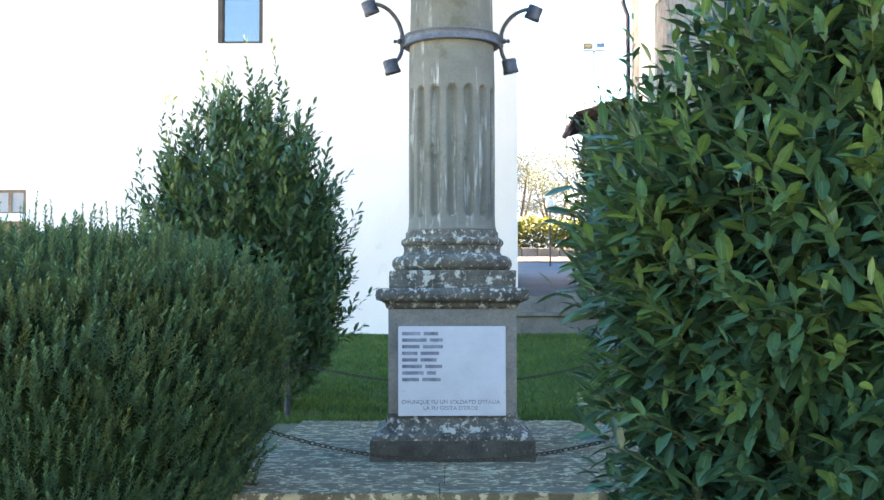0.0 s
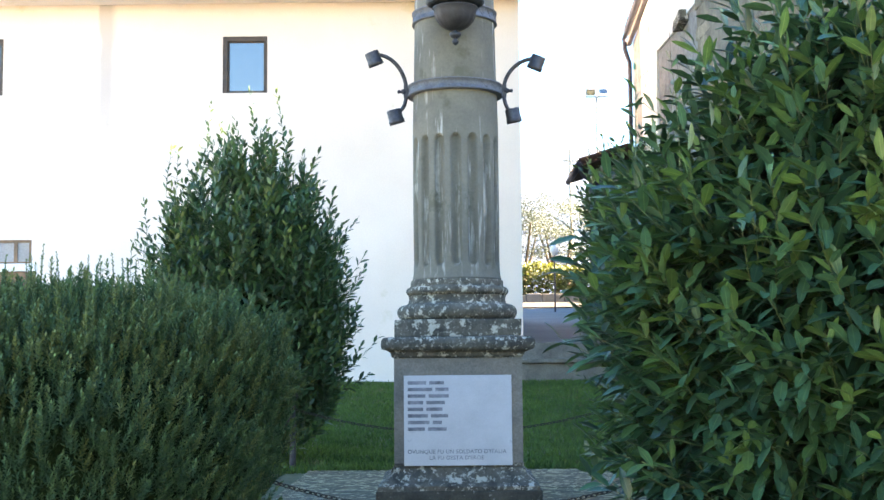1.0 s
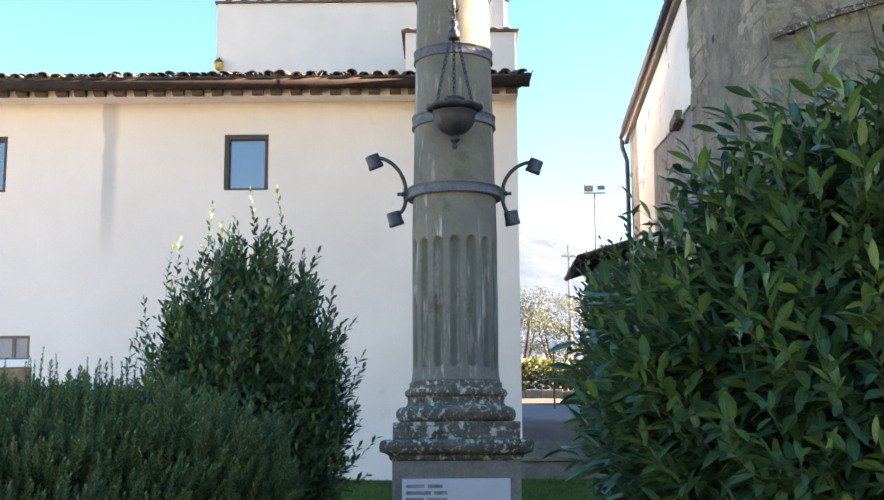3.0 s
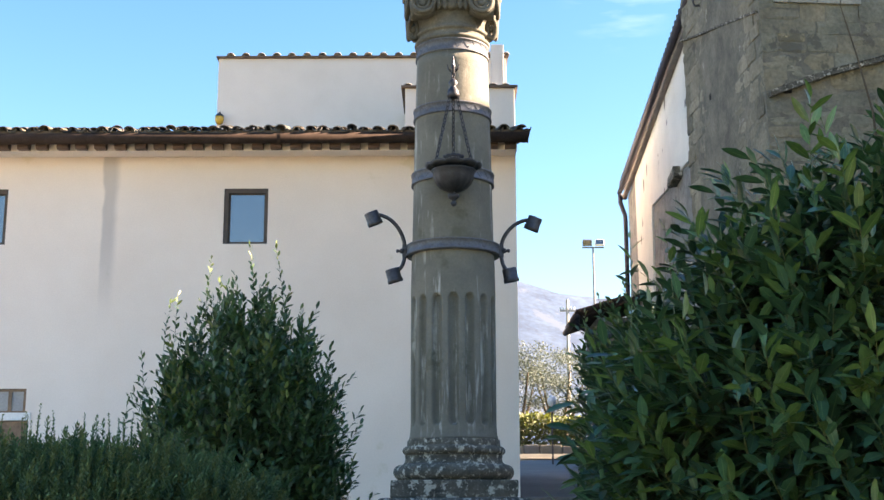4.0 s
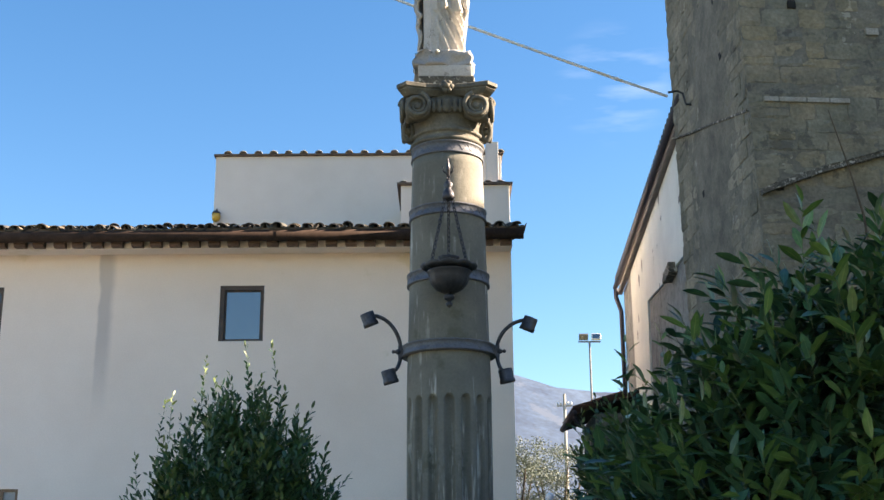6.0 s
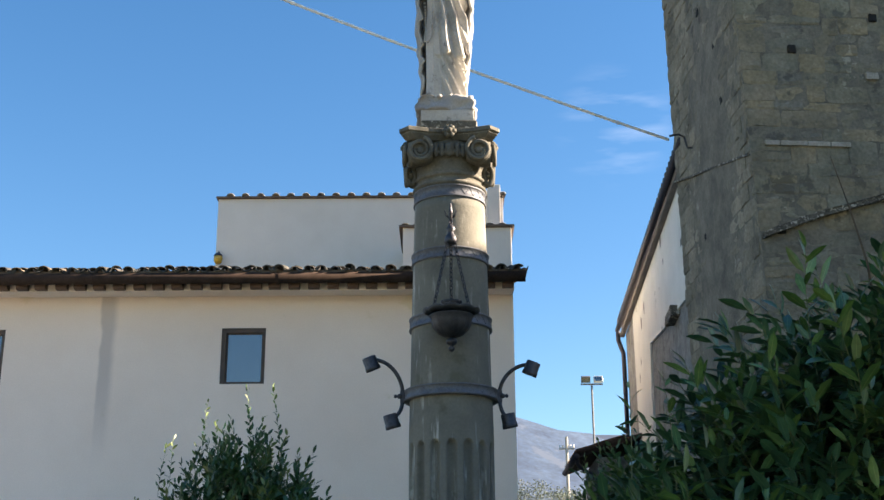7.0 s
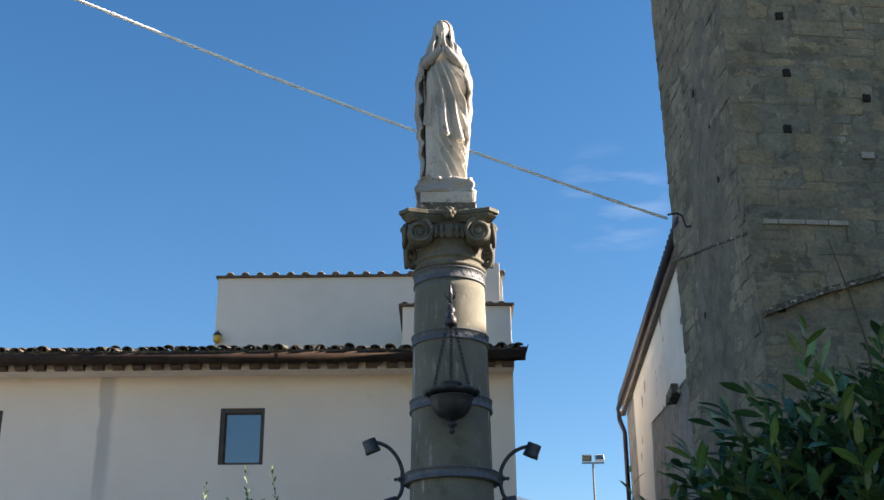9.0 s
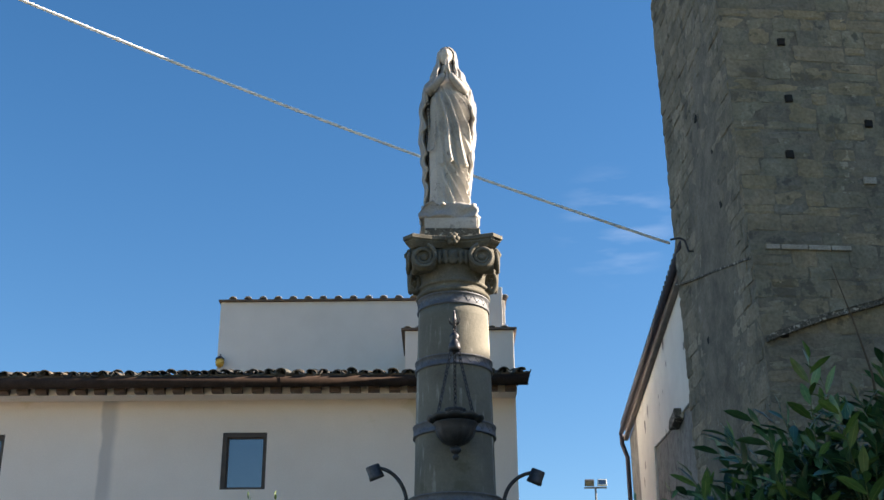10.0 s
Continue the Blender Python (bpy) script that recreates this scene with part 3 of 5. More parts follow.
        for k in range(n):
            a = 2 * math.pi * k / n - math.pi / 2
            x = (right if math.cos(a) > 0 else left) * math.cos(a)
            front = smoothstep(0.1, -0.35, math.sin(a))
            drop = max(6.62 - z, 0.05)
            fan = (x + 0.133) / drop                                    # folds sweep from one shoulder to the other hip
            hem = 5.555 - 0.05 * x + 0.012 * math.sin(46 * x)
            over = smoothstep(hem - 0.006, hem + 0.006, z)
            swept = smoothstep(0.04, 0.15, fan) * smoothstep(6.28, 6.1, z)
            f = 0.052 * crease(11.5 * fan + 0.25 * math.sin(7 * z), 1.1) * swept * over
            f += 0.02 * crease(23 * fan + 0.8, 1.6) * swept * over * smoothstep(6.15, 5.85, z)
            under = (x + 0.36) / (5.96 - z + 0.35)
            f += (1 - over) * (0.045 * crease(16 * under, 1.1) * smoothstep(-0.06, 0.02, x) - 0.012 * smoothstep(-0.08, -0.03, x))
            f += (1 - swept) * 0.010 * crease(19 * x + 0.3 * z, 1.2) * smoothstep(6.2, 5.9, z)
            f += 0.012 * smoothstep(5.95, 6.1, z) * smoothstep(6.25, 6.15, z)
            f = f * front - 0.012 + 0.006 * (1 - front) * math.sin(9 * a)
            f *= smoothstep(6.45, 6.15, z)
            ring.append(bm.verts.new((cx + x + f * math.cos(a), cy - 0.012 + (ry + f) * math.sin(a), z)))
        rings.append(ring)
    for a, b in zip(rings, rings[1:]):
        for k in range(n):
            bm.faces.new((a[k], a[(k + 1) % n], b[(k + 1) % n], b[k]))
    bm.faces.new(rings[0][::-1])
    bm.faces.new(rings[-1])
    # mantle and veil, open in front
    mantle = [(5.17, 0.172, 0.15), (5.5, 0.186, 0.16), (5.72, 0.2, 0.165), (5.85, 0.216, 0.168), (6.1, 0.212, 0.16), (6.2, 0.2, 0.15), (6.3, 0.175, 0.13), (6.38, 0.14, 0.11), (6.46, 0.1, 0.098), (6.55, 0.086, 0.096), (6.6, 0.08, 0.09), (6.635, 0.062, 0.072), (6.665, 0.02, 0.03)]
    openings = [(5.17, 82), (5.5, 76), (5.9, 66), (6.12, 60), (6.2, 52), (6.27, 36), (6.35, 30), (6.42, 36), (6.5, 46), (6.58, 46), (6.615, 32), (6.64, 8), (6.665, 1)]
    m = 96
    shells = []
    for skin in (0.0, 0.018):
        rows = []
        for i in range(130):
            z = 5.17 + 1.495 * i / 129
            _, rx, ry = interp(mantle, z)
            low = smoothstep(6.35, 6.1, z)
            row = []
            wave = abs(math.sin(17 * z + 0.6 * math.sin(9 * z)))
            gap0 = radians(interp(openings, z)[1] + 5 * math.sin(12 * z) * low + 3 * math.sin(31 * z))
            gap1 = radians(interp(openings, z)[1] + (13 * wave - 6) * low + 3 * math.sin(29 * z + 1))
            for k in range(m + 1):
                d = gap0 + (2 * math.pi - gap0 - gap1) * k / m
                a = d - math.pi / 2
                e0, e1 = max(0.0, 1 - k / m * 9), max(0.0, 1 - (m - k) / m * 8)
                f = (0.016 * crease(2.3 * d + 0.5 * math.sin(4 * z) + 1.5 * z) - 0.006 + 0.006 * math.sin(29 * d + 5 * z)) * smoothstep(6.62, 6.25, z)
                f += 0.026 * (wave - 0.55) * e1 * low + 0.012 * math.sin(15 * z) * e0 * low
                f += 0.012 * smoothstep(5.955, 5.975, z) * smoothstep(1.9, 1.3, d) * low      # the sleeve's hanging edge
                f += 0.007 * math.sin(34 * z + 3 * d) * (1 - low) * smoothstep(6.6, 6.5, z)
                row.append(bm.verts.new((cx + (rx + f - skin) * math.cos(a), cy - 0.005 + (ry + f - skin) * math.sin(a), z)))
            rows.append(row)
        for p, q in zip(rows, rows[1:]):
            for k in range(m):
                bm.faces.new((p[k], p[k + 1], q[k + 1], q[k])).material_index = 1
        shells.append(rows)
    outer, inner = shells
    for i in range(129):
        for k in (0, m):
            bm.faces.new((outer[i][k], outer[i + 1][k], inner[i + 1][k], inner[i][k]))
    # head lifted a little, plain features
    tilt = pose(cx - 0.006, cy - 0.05, 6.558, -12, 0, 4)
    hv = bmesh.ops.create_uvsphere(bm, u_segments=32, v_segments=24, radius=1, matrix=tilt @ Matrix.Diagonal((0.054, 0.064, 0.08, 1)))["verts"]
    back = tilt.inverted()
    for v in hv:
        p = back @ v.co
        if p.y < 0:
            brow = 0.006 * math.exp(-((p.z - 0.022) / 0.01) ** 2)
            socket = -0.011 * math.exp(-((abs(p.x) - 0.021) / 0.011) ** 2 - ((p.z - 0.006) / 0.010) ** 2)
            nose = 0.017 * math.exp(-(p.x / 0.0085) ** 2) * smoothstep(0.024, -0.018, p.z) * smoothstep(-0.032, -0.02, p.z)
            mouth = -0.004 * math.exp(-(p.x / 0.016) ** 2 - ((p.z + 0.042) / 0.004) ** 2)
            chin = 0.006 * math.exp(-(p.x / 0.018) ** 2 - ((p.z + 0.062) / 0.012) ** 2)
            p.y -= brow + socket + nose + mouth + chin
            p.x *= 1 - 0.22 * smoothstep(-0.01, -0.075, p.z)
        v.co = tilt @ p
    tube([(cx, cy - 0.01, 6.4), (cx - 0.003, cy - 0.03, 6.53)], 0.036, 14, bm, 0.033)
    # forearms in wide sleeves, joined palms
    for s in (-1, 1):
        elbow, wrist = Vector((cx + s * 0.135, cy - 0.085, 6.225)), Vector((cx + s * 0.024, cy - 0.168, 6.325))
        made = len(bm.faces)
        tube([elbow + Vector((s * 0.012, 0.01, -0.01)), elbow.lerp(wrist, 0.35) + Vector((0, -0.012, -0.014)), elbow.lerp(wrist, 0.75) + Vector((0, -0.004, -0.006)), wrist], 0.042, 14, bm, 0.026)
        bm.faces.ensure_lookup_table()
        for f in bm.faces[made:]:
            f.material_index = 1
        tube([elbow.lerp(wrist, 0.8), wrist + Vector((-s * 0.004, -0.004, 0.012))], 0.02, 10, bm, 0.017)
        for q in range(4):                                               # fingers laid side by side
            y = cy - 0.192 + q * 0.013
            tube([(cx + s * 0.018, y + 0.008, 6.335), (cx + s * 0.011, y, 6.385), (cx + s * 0.0075, y + 0.004, 6.45 + (0.006, 0.016, 0.014, 0.0)[q])], 0.011, 7, bm, 0.0055)
    # beads hanging in a long loop
    for k in range(64):
        t = k / 63
        x = -0.150 + 0.052 * smoothstep(0.35, 0.65, t) + 0.006 * math.sin(9 * t)
        z = 6.2 - 0.52 * math.sin(math.pi * min(1, t * 1.02)) ** 0.55
        y = -math.sqrt(max(0.0, 1 - (x / 0.18) ** 2)) * 0.142 - 0.02
        bmesh.ops.create_icosphere(bm, subdivisions=1, radius=0.0075, matrix=pose(cx + x, cy + y, z))
    # rocky base and cut block
    rock = box(-0.205, 0.225, -0.19, 0.19, 5.075, 5.19)
    cut(rock, 11)
    for v in rock.verts:
        if v.co.z > 5.082:
            v.co += Vector((noise.noise(v.co * 14), noise.noise(v.co * 14 + Vector((5, 0, 0))), 1.3 * noise.noise(v.co * 15))) * 0.034
        v.co.x += cx
        v.co.y += cy
    tmp = bpy.data.meshes.new("rock")
    rock.to_mesh(tmp)
    rock.free()
    made = len(bm.faces)
    bm.from_mesh(tmp)
    bpy.data.meshes.remove(tmp)
    bm.faces.ensure_lookup_table()
    for f in bm.faces[made:]:
        f.material_index = 1
    box(cx - 0.178, cx + 0.215, cy - 0.19, cy + 0.19, 4.986, 5.078, 0.004, bm)
    for s in (-1, 1):
        bmesh.ops.create_uvsphere(bm, u_segments=10, v_segments=8, radius=1, matrix=pose(cx + s * 0.04, cy - 0.155, 5.19) @ Matrix.Diagonal((0.025, 0.05, 0.022, 1)))
    ob = part("statue", bm, "statue", smooth=True)
    ob.data.materials.append(M["mantle"])
    tagged(ob, "white marble robed statue with joined palms on top of column", "statue")


build_statue()


# ---- hanging lamp in front of the shaft ----
def chain(p0, p1, link, wire, sag=0.0, bm=None):
    """A chain of oval links from p0 to p1, hanging by sag."""
    bm = bm or bmesh.new()
    p0, p1 = Vector(p0), Vector(p1)
    n = max(2, int((p1 - p0).length / (link * 1.45)))
    pts = [p0.lerp(p1, i / n) - Vector((0, 0, 4 * sag * (i / n) * (1 - i / n))) for i in range(n + 1)]
    for i in range(n):
        c, d = (pts[i] + pts[i + 1]) / 2, (pts[i + 1] - pts[i]).normalized()
        side = d.orthogonal().normalized()
        if i % 2:
            side = d.cross(side)
        ring = [c + d * link * math.cos(a) + side * link * 0.55 * math.sin(a) for a in np.linspace(0, 2 * math.pi, 9)[:-1]]
        tube(ring, wire, 4, bm, None, True)
    return bm


def build_lamp():
    cx, cy = 0.066, 8.15
    lamp = thing("hanging_lamp", "dark bronze votive bowl lamp hanging by chains from column", "lamp", at=pose(cx, cy, 0))
    bowl = [(0.0, 3.262), (0.05, 3.266), (0.09, 3.285), (0.122, 3.32), (0.137, 3.36), (0.14, 3.395), (0.148, 3.402), (0.15, 3.41), (0.138, 3.415), (0.125, 3.405), (0.118, 3.36), (0.07, 3.3), (0.0, 3.285)]
    part("bowl", lathe(bowl, 72, wobble=lambda a, z, r: r * (1 - 0.035 * abs(math.sin(8 * a))) if z < 3.39 else r), "bronze", lamp, "ribbed dark bronze bowl", True)
    bm = bmesh.new()
    n = 120
    rings = []
    for r, z in ((0.14, 3.412), (0.175, 3.42), (0.194, 3.438), (0.182, 3.444), (0.142, 3.424)):
        rings.append([bm.verts.new((r * math.cos(2 * math.pi * k / n), r * math.sin(2 * math.pi * k / n), z + (0.014 * abs(math.sin(10 * math.pi * k / n)) if r > 0.16 else 0))) for k in range(n)])
    for a, b in zip(rings, rings[1:] + rings[:1]):
        for k in range(n):
            bm.faces.new((a[k], a[(k + 1) % n], b[(k + 1) % n], b[k]))
    part("rim", bm, "bronze", lamp, "scalloped bronze rim", True)
    part("finial", lathe([(0.012, 3.27), (0.014, 3.255), (0.036, 3.245), (0.04, 3.23), (0.03, 3.215), (0.014, 3.205), (0.014, 3.195), (0.024, 3.188), (0.018, 3.172), (0.006, 3.163), (0.0, 3.16)], 20), "bronze", lamp, smooth=True)
    part("inner_cup", lathe([(0.05, 3.4), (0.052, 3.47), (0.066, 3.5), (0.068, 3.512), (0.055, 3.505), (0.045, 3.47)], 40, wobble=lambda a, z, r: r + (0.008 * abs(math.sin(5 * a)) if z > 3.495 else 0)), "bronze", lamp, "small scalloped inner cup", True)
    for a in (205, 335, 90):
        c, s = math.cos(radians(a)), math.sin(radians(a))
        part("chain", chain((0.135 * c, 0.135 * s, 3.44), (0.022 * c, 0.022 * s, 3.95), 0.021, 0.0045), "iron", lamp)
    part("chain_cap", lathe([(0.03, 3.92), (0.046, 3.935), (0.038, 3.975), (0.02, 4.0), (0.02, 4.01), (0.034, 4.03), (0.016, 4.06)], 16), "iron", lamp, smooth=True)
    part("hook_chain", chain((0, 0, 4.04), (0, 0.01, 4.11), 0.02, 0.006), "iron", lamp)
    bm = tube([(0, 0.245, 4.05), (0, 0.2, 4.05), (0, 0.12, 4.085), (0, 0.03, 4.14), (0, -0.005, 4.16), (0, -0.02, 4.14), (0, 0.0, 4.105), (0, 0.03, 4.105)], 0.016, 8, None, 0.01)
    tube([(0, 0.0, 4.15), (0, -0.01, 4.19), (0, 0.0, 4.225)], 0.015, 6, bm, 0.003)
    for s in (-1, 1):
        tube([(0, 0.03, 4.12), (s * 0.032, 0.02, 4.14), (s * 0.04, 0.01, 4.17)], 0.01, 5, bm, 0.004)
    part("bracket", bm, "iron", lamp, "wrought iron hook bracket")


build_lamp()


# ---- spotlights on the iron band ----
def build_spots():
    for s in (-1, 1):
        x0 = AX + s * 0.325
        fix = thing("spotlight_bracket", "dark metal twin spotlight bracket bolted to the iron band", "spotlight", group="spotlights on the column")
        up = Vector((-0.478 if s < 0 else 0.606, 8.6, 3.215 if s < 0 else 3.175))
        low = Vector((-0.335 if s < 0 else 0.447, 8.6, 2.815))
        mid = Vector((x0 + s * 0.012, 8.63, 2.957))
        arc = []
        for i in range(15):
            t = i / 14
            a = math.pi / 2 * t
            arc.append(Vector((mid.x + (up.x - mid.x) * (1 - math.cos(a)) ** 0.9, 8.63 - 0.03 * t, mid.z + (up.z - mid.z) * math.sin(a) ** 0.9)))
        part("upper_arm", tube(arc, 0.0135, 8), "iron", fix, smooth=True)
        arc = []
        for i in range(11):
            t = i / 10
            a = math.pi / 2 * t
            arc.append(Vector((mid.x + (low.x - mid.x) * (1 - math.cos(a)), 8.63 - 0.03 * t, mid.z + (low.z - mid.z) * math.sin(a))))
        part("lower_arm", tube(arc, 0.0135, 8), "iron", fix, smooth=True)
        bm = lathe([(0.0, 0.0), (0.016, 0.004), (0.02, 0.02), (0.016, 0.034), (0.008, 0.04), (0.014, 0.05), (0.012, 0.06), (0.0, 0.066)], 12, m=pose(mid.x + s * 0.0, 8.62, mid.z, 0, s * 90, 0))
        box(mid.x - 0.02, mid.x + 0.02, 8.61, 8.66, mid.z - 0.045, mid.z + 0.045, 0.006, bm)
        part("bolt", bm, "iron", fix, smooth=False)
        for p, lean, lean_y in ((Vector((-0.5 if s < 0 else 0.628, 8.6, 3.188 if s < 0 else 3.147)), s * 22, 12), (Vector((-0.352 if s < 0 else 0.462, 8.6, 2.778)), s * 16 if s < 0 else -12, 10)):
            turn = pose(p.x, p.y, p.z, lean_y, lean, 0)
            head = part("spot_head", lathe([(0.03, 0.052), (0.046, 0.05), (0.05, 0.042), (0.05, -0.02), (0.054, -0.024), (0.054, -0.05), (0.046, -0.052), (0.044, -0.03), (0.0, -0.028)], 24, m=turn), "iron", fix, "dark cylindrical spotlight head", True)
            part("lens", lathe([(0.044, -0.034), (0.044, -0.031), (0.0, -0.03)], 20, m=turn), "pane", head)


build_spots()


# ---- chains round the slab ----
def build_chains():
    posts = []
    for x, y in ((-1.32, 7.1), (1.46, 7.1), (-1.4, 11.2), (1.5, 11.2)):
        p = thing("chain_post", "short dark iron post beside the monument slab", "post", group="chain posts", at=pose(x, y, ground_z(x, y)))
        part("shaft", lathe([(0.035, -0.1), (0.03, 0.0), (0.025, 0.6), (0.03, 0.62)], 12), "iron", p, smooth=True)
        part("knob", lathe([(0.02, 0.62), (0.045, 0.65), (0.045, 0.68), (0.02, 0.71), (0.0, 0.715)], 12), "iron", p, smooth=True)
        posts.append((x, y, ground_z(x, y) + 0.55))
    for a, b, sag in ((0, 1, 0.30), (2, 3, 0.22), (1, 3, 0.25), (0, 2, 0.25)):
        tagged(part("barrier_chain", chain(posts[a], posts[b], 0.02, 0.0038, sag), "rust"), "dark iron chain sagging between posts round the slab", "chain", group="barrier chains")


build_chains()


# ---- the house behind ----
def wall_with_holes(x0, x1, z0, z1, y0, y1, holes, bm=None):
    """A wall in x and z with its openings cut through it."""
    bm = bm or bmesh.new()
    xs = sorted({x0, x1, *[v for h in holes for v in h[:2] if x0 < v < x1]})
    zs = sorted({z0, z1, *[v for h in holes for v in h[2:] if z0 < v < z1]})
    solid = {}
    for i in range(len(xs) - 1):
        for k in range(len(zs) - 1):
            mx, mz = (xs[i] + xs[i + 1]) / 2, (zs[k] + zs[k + 1]) / 2
            solid[i, k] = not any(h[0] < mx < h[1] and h[2] < mz < h[3] for h in holes)
    cache = {}

    def v(i, j, k):
        if (i, j, k) not in cache:
            cache[i, j, k] = bm.verts.new((xs[i], (y0, y1)[j], zs[k]))
        return cache[i, j, k]

    for (i, k), full in solid.items():
        if not full:
            continue
        bm.faces.new((v(i, 0, k), v(i + 1, 0, k), v(i + 1, 0, k + 1), v(i, 0, k + 1)))
        bm.faces.new((v(i, 1, k), v(i, 1, k + 1), v(i + 1, 1, k + 1), v(i + 1, 1, k)))
        for di, dk, a, b in ((-1, 0, (i, k), (i, k + 1)), (1, 0, (i + 1, k), (i + 1, k + 1)), (0, -1, (i, k), (i + 1, k)), (0, 1, (i, k + 1), (i + 1, k + 1))):
            if not solid.get((i + di, k + dk), False):
                bm.faces.new((v(a[0], 0, a[1]), v(a[0], 1, a[1]), v(b[0], 1, b[1]), v(b[0], 0, b[1])))
    return bm


def plaster_with_streak():
    """The facade's plaster with one grey streak under the gutter joint, fading downwards."""
    m = M["plaster"].copy()
    n, l = m.node_tree.nodes, m.node_tree.links
    b = n["Principled BSDF"]
    old = b.inputs["Base Color"].links[0].from_socket
    co = n.new("ShaderNodeTexCoord").outputs["Object"]
    nz = n.new("ShaderNodeTexNoise")
    nz.inputs["Scale"].default_value = 1.4
    l.new(co, nz.inputs["Vector"])
    sep = n.new("ShaderNodeSeparateXYZ")
    l.new(co, sep.inputs[0])

    def op(kind, a, c):
        x = n.new("ShaderNodeMath")
        x.operation = kind
        for i, q in enumerate((a, c)):
            if isinstance(q, (int, float)):
                x.inputs[i].default_value = q
            else:
                l.new(q, x.inputs[i])
        return x.outputs[0]

    def between(value, a, c, lo, hi):
        r = n.new("ShaderNodeMapRange")
        r.interpolation_type = "SMOOTHSTEP"
        l.new(value, r.inputs[0])
        for i, q in enumerate((a, c, lo, hi)):
            r.inputs[i + 1].default_value = q
        return r.outputs[0]

    x = op("ADD", sep.outputs[0], op("MULTIPLY", op("SUBTRACT", nz.outputs[0], 0.5), 0.16))
    left = between(x, -6.36, -6.30, 0, 1)
    right = between(x, -6.16, -6.0, 1, 0)
    tall = between(op("ADD", sep.outputs[2], op("MULTIPLY", nz.outputs[0], 0.6)), 4.6, 6.6, 0, 0.42)
    mask = op("MULTIPLY", op("MULTIPLY", left, right), tall)
    mix = n.new("ShaderNodeMix")
    mix.data_type = "RGBA"
    l.new(mask, mix.inputs[0])
    l.new(old, mix.inputs[6])
    mix.inputs[7].default_value = (0.2, 0.2, 0.22, 1)
    l.new(mix.outputs[2], b.inputs["Base Color"])
    M["facade"] = m


plaster_with_streak()


def build_house():
    house = thing("house", "long pale plastered house with brown eaves and tiled roof", "house")
    w1, w2 = (-4.1, -3.288, 5.885, 6.93), (-8.95, -8.09, 5.885, 6.93)
    transom, door = (-8.7, -7.507, 2.83, 3.255), (-8.7, -7.45, 0.7, 2.69)
    wall = part("front_wall", wall_with_holes(-14, 1.275, 0.1, 7.93, 22.0, 22.4, [w1, w2, transom, door]), "facade", house, "pale plaster wall with a grey streak")
    part("side_wall", box(0.9, 1.272, 22.4, 31, 0.1, 8.0), "plaster", house)
    part("back_wall", box(-14, 1.27, 31, 31.4, 0.1, 8.0), "plaster", house)
    part("end_wall", box(-14, -13.6, 22.4, 31, 0.1, 8.0), "plaster", house)
    for k, (x0, x1, z0, z1) in enumerate((w1, w2)):
        win = part("window", wall_with_holes(x0 + 0.002, x1 - 0.002, z0 + 0.002, z1 - 0.002, 22.015, 22.1, [(x0 + 0.085, x1 - 0.05, z0 + 0.025, z1 - 0.085)]), "window_frame", house, "small window in a dark brown frame")
        part("sash", wall_with_holes(x0 + 0.083, x1 - 0.048, z0 + 0.023, z1 - 0.083, 22.06, 22.09, [(x0 + 0.115, x1 - 0.075, z0 + 0.05, z1 - 0.11)]), "window_frame", win)
        part("pane", box(x0 + 0.113, x1 - 0.073, 22.072, 22.08, z0 + 0.048, z1 - 0.108), "pane", win, "pane mirroring the sky")
    x0, x1, z0, z1 = transom
    win = part("window", wall_with_holes(x0 + 0.002, x1 - 0.002, z0 + 0.002, z1 - 0.002, 22.02, 22.09, [(x0 + 0.04, -8.28, z0 + 0.03, z1 - 0.05), (-8.22, -7.83, z0 + 0.03, z1 - 0.05), (-7.77, x1 - 0.05, z0 + 0.03, z1 - 0.05)]), "chestnut", house, "low barred window light over a door")
    part("pane", box(x0 + 0.03, x1 - 0.04, 22.05, 22.06, z0 + 0.02, z1 - 0.04), "damp", win, "dull grey panes")
    part("lintel", box(-8.8, -7.40, 21.965, 22.2, 2.69, 2.828, 0.008), "white", house, "white painted lintel")
    x0, x1, z0, z1 = door
    leaf = part("door", box(x0 + 0.003, x1 - 0.003, 22.03, 22.09, z0, z1 - 0.003, 0.005), "chestnut", house, "brown wooden door")
    for k in range(3):
        for j in range(2):
            part("door_panel", box(x0 + 0.1 + j * 0.56, x0 + 0.58 + j * 0.56, 22.012, 22.028, z0 + 0.12 + k * 0.62, z0 + 0.62 + k * 0.62, 0.008), "chestnut", leaf)
    # roof: bed, pale gap fill, rafters, gutter and tiles
    roof = part("roof", prism([(21.22, 7.735), (31.4, 10.48), (31.4, 10.56), (21.22, 7.80)], -14.2, 1.42), "roof", house, "low tiled roof")
    me = roof.data
    me.transform(Matrix(((0, 1, 0, 0), (1, 0, 0, 0), (0, 0, 1, 0), (0, 0, 0, 1))))
    rnd = random.Random(8)
    raf = mesh_of(prism([(21.29, 7.53), (21.33, 7.495), (21.46, 7.5), (21.46, 7.62), (21.29, 7.68)], -0.1, 0.1), "rafter", "brown")
    raf.transform(Matrix(((0, 1, 0, 0), (1, 0, 0, 0), (0, 0, 1, 0), (0, 0, 0, 1))))
    # plaster-coloured fill added so that the gaps between rafters look lit
    boards = prism([(21.45, 7.49), (22.02, 7.54), (22.02, 7.80), (21.45, 7.67)], -14.1, 1.27)
    bmesh.ops.transform(boards, matrix=Matrix(((0, 1, 0, 0), (1, 0, 0, 0), (0, 0, 1, 0), (0, 0, 0, 1))), verts=boards.verts)
    part("soffit", boards, "plaster", roof, "pale fill added to lighten the gaps between rafter ends")
